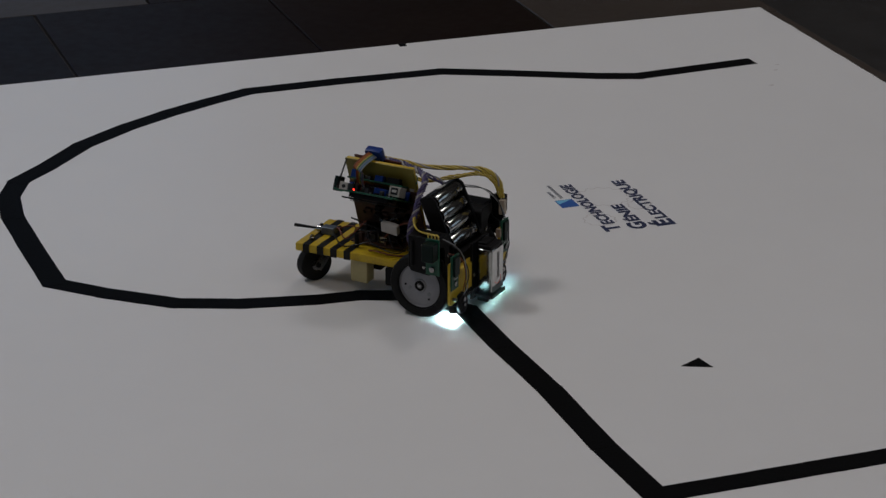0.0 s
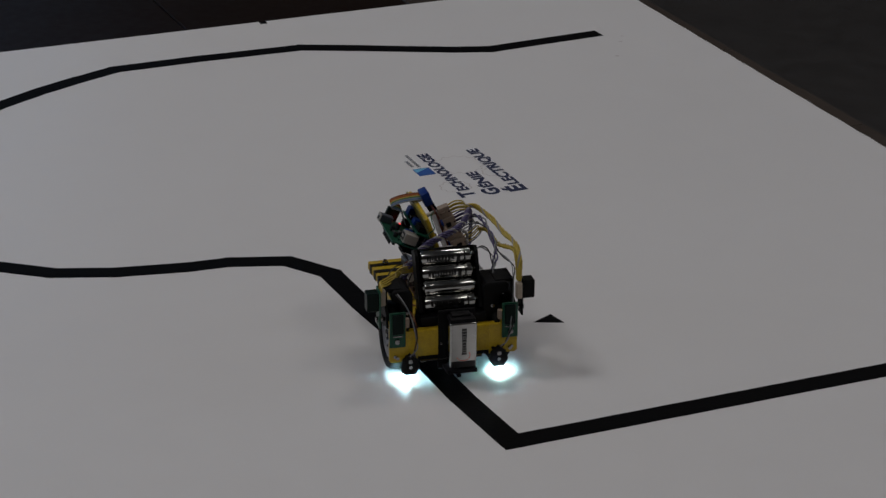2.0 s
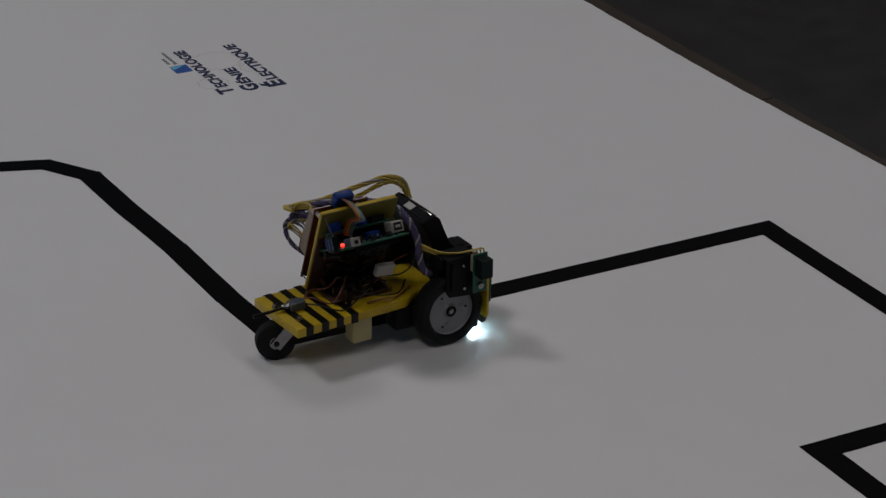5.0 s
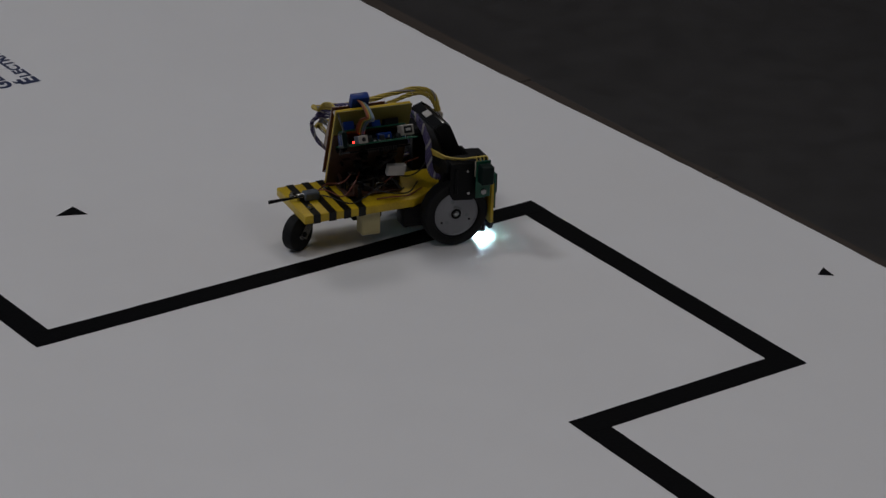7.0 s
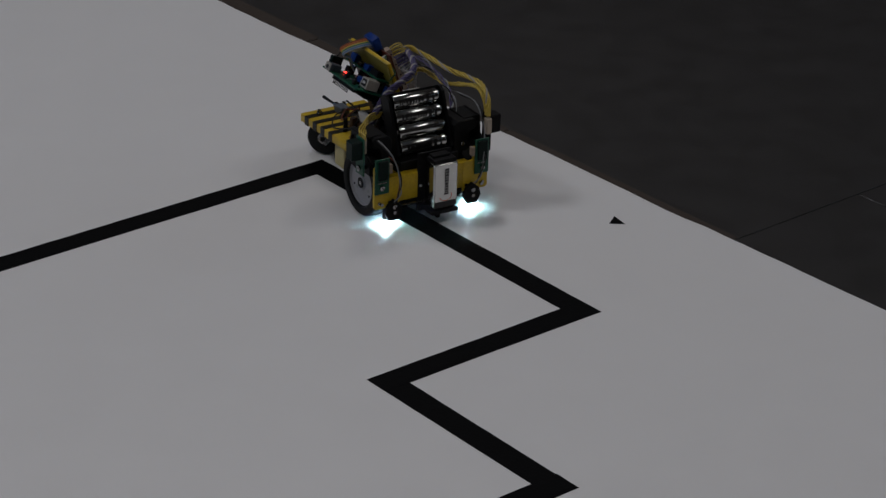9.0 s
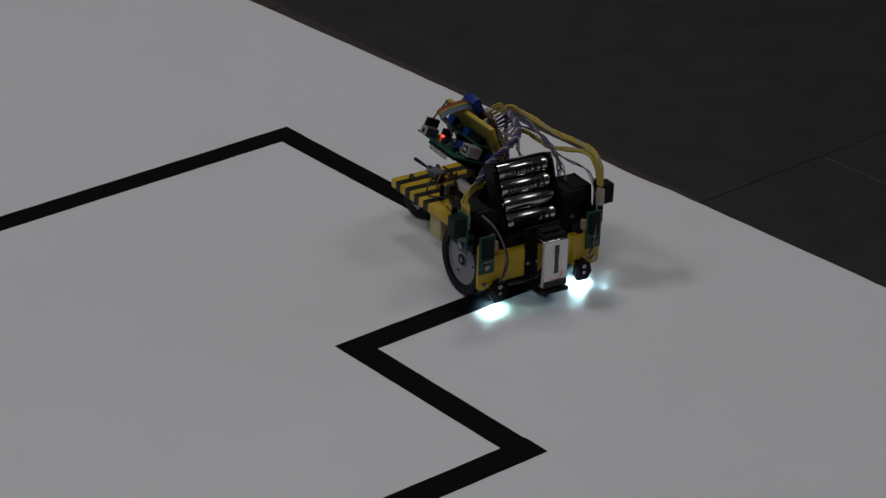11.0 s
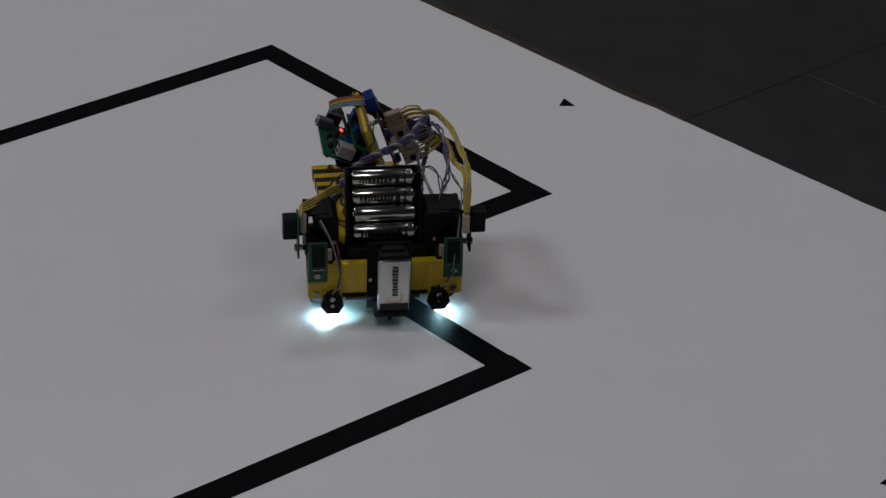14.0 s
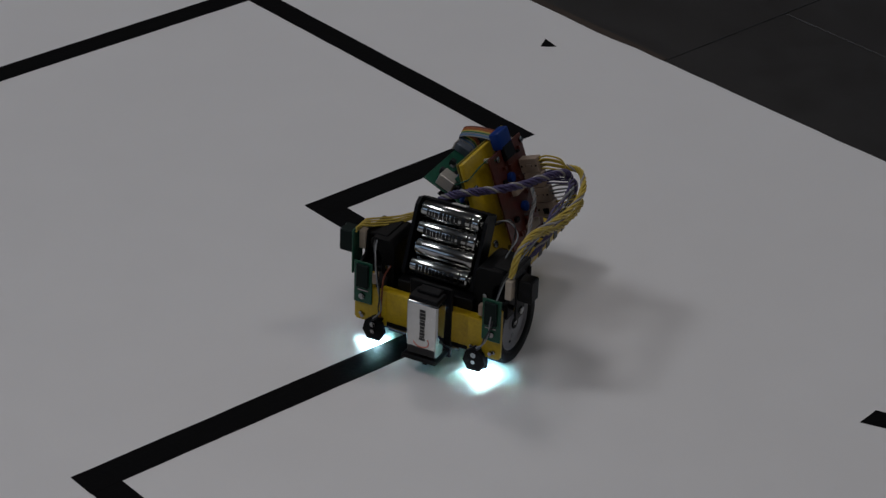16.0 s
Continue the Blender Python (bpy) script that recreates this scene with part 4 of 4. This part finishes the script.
def build_cables(robot):
    Y, P, Wt, G, K, R = "wire_yellow", "wire_purple", "wire_white", "wire_grey", "wire_black", "wire_red"
    # left side: from each plug single wires fan out, meet, and go on as a twisted bundle
    def fan(k, meet, colours, lift):
        c, sn = math.cos(radians(19.2)), math.sin(radians(19.2))
        for j, col in enumerate(colours):
            z = 17 - 12.6 * k + 4.4 - 8.8 * j / (len(colours) - 1)
            y = 30.0 + 1.6 * k
            start = Vector((-96 + 1.2 * (j % 2), 5 + y * c - z * sn, 92.5 + y * sn + z * c))
            out = start + Vector((0.6 * j, 7.0 * c, 7.0 * sn + lift * 0.4))
            end = Vector(meet)
            mid = out.lerp(end, 0.55) + Vector((0, 2.0 + 0.5 * j, lift - 0.8 * j))
            part("plug_wire", tube(bmesh.new(), spline([start, out, mid, end], 7), 0.72, 6), M[col], robot, "", 60)

    fan(0, (-104, 46, 116), [Y, Y, Y, Y, Y, Y], 3)
    fan(1, (-104, 50, 107), [P, P, P, P, P, P], 3)
    fan(2, (-101, 55, 99), [Wt, G, G, Wt], 3)
    fan(3, (-102, 60, 92), [Y, Y, Y, Y, Wt], 4)
    cable(robot, "yellow_cable", [(-104, 46, 116), (-106, 56, 115), (-100, 63, 111), (-84, 69, 108), (-55, 71, 107), (-20, 71, 112), (8, 69, 115), (24, 67.5, 108), (30, 65.5, 90)], [Y, Y, Y, Wt, Y], 1.0, 1.6, 5, "yellow twisted wires", 0.3, 1)
    cable(robot, "yellow_cable", [(-102, 60, 92), (-94, 65, 94), (-78, 67, 93), (-54, 67, 94), (-24, 68, 103), (4, 67.5, 111), (20, 66, 106), (28.5, 65, 91)], [Y, Y, Y, Y], 0.95, 1.5, 7, "yellow twisted wires", 0.3, 2)
    cable(robot, "purple_cable", [(-104, 50, 107), (-109, 53, 99), (-104, 51, 82), (-88, 45, 67), (-60, 41, 56), (-30, 40, 54), (-8, 42, 60)], [P, P, Wt, P], 0.85, 1.5, 9, "purple and white twisted wires", 0.3, 3)
    cable(robot, "purple_cable", [(-104, 50, 107), (-98, 48, 114), (-80, 42, 118), (-56, 32, 119), (-36, 18, 120), (-24, 0, 118), (-21, -16, 111), (-19, -28, 98), (-21, -36, 82), (-18, -40, 70), (-6, -38, 64)], [P, Wt, P, P, P], 1.25, 2.2, 11, "purple and white twisted wires", 0.4, 4)
    cable(robot, "purple_cable", [(-104, 50, 107), (-88, 58, 109), (-58, 60, 104), (-30, 58, 96), (-14, 50, 84), (-10, 40, 72)], [P, P, G], 0.85, 1.4, 4, "purple loose wires", 1.0, 14)
    cable(robot, "grey_cable", [(-101, 55, 99), (-92, 57, 102), (-70, 62, 103), (-40, 60, 98), (-18, 62, 97), (8, 65, 97), (28, 60, 88), (38, 57, 68), (42, 55, 48), (42.5, 50, 34), (42, 45, 28)], [G, K], 0.6, 0.8, 4, "thin grey and white wires", 0.5, 5)
    cable(robot, "grey_cable", [(-76, 31, 106), (-66, 38, 103), (-62, 38, 92), (-50, 42, 82), (-30, 46, 76)], [Wt, G, Wt], 0.7, 1.0, 5, "white and grey twisted wires", 0.4, 15)
    cable(robot, "grey_cable", [(-12, 28, 104), (-16, 40, 108), (-12, 48, 100), (0, 48, 90), (8, 44, 80)], [K, G], 0.6, 0.9, 2, "thin dark wires", 1.0, 7)
    # right side
    for j in range(4):
        line = spline([(-18, -24 - j, 93 - 1.5 * j), (-17 + j, -37 - j, 94 - 1.8 * j), (-8 + 1.6 * j, -50, 91 - 1.5 * j), (4 + 3 * j, -61 + 0.6 * j, 92 - 0.6 * j), (14 + 3.7 * j, -66.5, 94), (16 + 3.6 * j, -67.6, 89)], 8)
        part("sensor_wire", tube(bmesh.new(), line, 0.8, 6), M[Y], robot, "yellow wire to the sensor board" if j == 0 else "", 60)
    cable(robot, "grey_cable", [(-6, -40, 76), (6, -52, 84), (24, -52, 84), (38, -44, 72), (43, -38, 54), (43.5, -37, 40), (43, -40, 31), (42, -44, 26)], [G, K], 0.62, 0.8, 2, "thin grey and black wires", 0.5, 9)
    cable(robot, "red_wire", [(18, -40, 66), (36, -38, 62), (41, -37, 46), (39, -39, 28)], [R], 0.7, 0, 0, "thin red-brown wire", 0, 10)
    # loose dark wires over the deck
    for k, pts in enumerate(([(-128, -2, 50), (-116, -22, 53), (-100, -34, 49), (-84, -30, 52), (-66, -26, 60)], [(-130, 2, 50), (-118, -10, 56), (-104, -22, 52), (-92, -20, 62), (-84, -14, 72)],
                             [(-72, -30, 48), (-58, -34, 50), (-44, -34, 49), (-34, -28, 48), (-22, -22, 50)], [(-84, -12, 60), (-70, -28, 56), (-52, -32, 52), (-38, -30, 51), (-26, -20, 56)],
                             [(-128, -8, 51), (-112, 2, 56), (-98, -4, 58), (-90, -10, 70)], [(-60, -20, 60), (-50, -24, 70), (-40, -22, 78), (-28, -26, 84)],
                             [(-44, -14, 62), (-36, -26, 66), (-26, -30, 74), (-18, -28, 86)])):
        cable(robot, "loose_wire", pts, [R if k % 3 else K], 0.75, 0, 0, "thin dark loose wire", 0, 20 + k)
    # dark board and small parts added for the shade and clutter under the tower
    base = part("deck_shade_board", cube(58, 46, 1.6, -70, 4, 49.5, bevel=0.3), M["pcb_shaded"], robot, "dark brown board added for the shade on the deck under the tower")
    rng = random.Random(12)
    for k in range(40):
        sx, sy, h = rng.uniform(2, 9), rng.uniform(2, 8), rng.uniform(2, 13)
        part("component", cube(sx, sy, h, rng.uniform(-96, -44), rng.uniform(-17, 24), 50.3 + h / 2, bevel=0.3), M[rng.choice(("black", "black", "pcb_shaded", "wire_black", "metal", "wire_black"))], base)
    for k in range(8):
        a = (rng.uniform(-98, -45), rng.uniform(-22, -6), rng.uniform(60, 84))
        b = (a[0] + rng.uniform(-14, 14), a[1] - rng.uniform(2, 8), a[2] + rng.uniform(-12, 6))
        c = (a[0] + rng.uniform(-20, 20), a[1] + rng.uniform(-4, 6), a[2] - rng.uniform(6, 20))
        cable(robot, "loose_wire", [a, b, c], [K], 0.75, 0, 0, "thin dark loose wire", 0, 40 + k)


def build_robot():
    robot = tagged(new("robot_car"), "home-built yellow and black line-following robot car with bare circuit boards", "robot")
    build_deck(robot)
    wheels = [wheel_at(robot, s) for s in (-1, 1)]
    caster = build_caster(robot)
    build_holder(robot)
    build_nine_volt(robot)
    for s in (-1, 1):
        sensor_board(robot, s)
        sensor_tip(robot, s)
    build_tower(robot)
    build_cables(robot)
    return robot, wheels, caster


robot, drive_wheels, (caster, caster_wheel) = build_robot()

# seconds, place of the axle's middle on the board, heading in degrees
ROBOT_ROWS = [
    (0.0, 0.8000, 2.2257, -47.1), (0.5, 0.8233, 2.1883, -72.8), (1.0, 0.8404, 2.1155, -84.1), (1.5, 0.8440, 2.0334, -92.5), (2.0, 0.8350, 1.9460, -99.4),
    (2.5, 0.8165, 1.8598, -105.3), (3.0, 0.7982, 1.7994, -96.3), (3.5, 0.8068, 1.7820, -53.5), (4.0, 0.8395, 1.7602, -28.7), (4.5, 0.8920, 1.7438, -12.2),
    (4.7, 0.9129, 1.7430, -4.4), (5.2, 0.986, 1.7450, 6.0), (5.7, 1.064, 1.757, 10.0), (6.2, 1.145, 1.774, 7.5), (6.8, 1.2356, 1.7885, -5.0),
    (7.0, 1.2615, 1.7854, -12.6), (7.5, 1.3353, 1.7678, -23.2), (8.0, 1.3615, 1.7538, -62.0), (8.5, 1.3831, 1.6973, -78.5), (9.0, 1.3823, 1.6424, -99.6),
    (9.5, 1.3638, 1.5655, -108.5), (9.7, 1.3552, 1.5341, -111.0), (10.2, 1.336, 1.464, -105.5), (10.7, 1.329, 1.409, -97), (11.1, 1.330, 1.381, -104.5),
    (11.45, 1.324, 1.372, -128), (11.8, 1.3080, 1.3667, -151.0), (12.0, 1.2935, 1.3605, -162.2), (12.5, 1.2372, 1.3468, -181.6), (13.0, 1.1725, 1.3531, -186.5),
    (13.5, 1.1527, 1.3511, -146.9), (14.0, 1.1324, 1.3190, -123.8), (14.5, 1.1209, 1.2776, -98.2), (15.0, 1.1148, 1.2053, -95.0), (15.5, 1.1081, 1.1698, -128.3),
    (16.0, 1.0792, 1.1564, -159.6),
]


def motions():
    """The robot along its line, its drive wheels rolling, its tail wheel trailing."""
    walk(robot, [(t, pose(x, y, 0, 0, 0, a)) for t, x, y, a in ROBOT_ROWS])
    rows = np.array(ROBOT_ROWS)
    times = np.arange(0, 16.01, 0.1)
    x, y, a = (np.interp(times, rows[:, 0], rows[:, k]) for k in (1, 2, 3))
    a = np.radians(a)
    turn = {-1: 0.0, 1: 0.0}
    spun = {-1: [0.0], 1: [0.0]}
    swivel, roll = [math.radians(CASTER_START)], [0.0]
    for k in range(1, len(times)):
        ahead = (x[k] - x[k - 1]) * math.cos(a[k]) + (y[k] - y[k - 1]) * math.sin(a[k])
        da = a[k] - a[k - 1]
        for s in (-1, 1):
            turn[s] += (ahead - s * 0.05 * da) / 0.033
            spun[s].append(turn[s])
        # the tail's pivot moves ahead and sideways; the fork turns to trail it
        vx, vy = ahead, -0.133 * da
        b = swivel[-1]
        across = -vx * math.sin(b) + vy * math.cos(b)
        swivel.append(b + max(-0.7, min(0.7, across / 0.022)))
        roll.append(roll[-1] + (vx * math.cos(b) + vy * math.sin(b)) / 0.018)
    for wheel, s in zip(drive_wheels, (-1, 1)):
        base = pose(*mm(0, s * 50, 33), 0, 0, 0 if s > 0 else 180)
        sign = 1 if s > 0 else -1
        walk(wheel, [(float(t), base @ Matrix.Rotation(sign * v, 4, "Y")) for t, v in zip(times, spun[s])])
    walk(caster, [(float(t), Matrix.Translation((-0.133, -0.006, 0)) @ Matrix.Rotation(v, 4, "Z")) for t, v in zip(times, swivel)])
    hub = pose(*mm(-17, 0, 18))
    walk(caster_wheel, [(float(t), hub @ Matrix.Rotation(v, 4, "Y")) for t, v in zip(times, roll)])


CASTER_START = 60.0
motions()
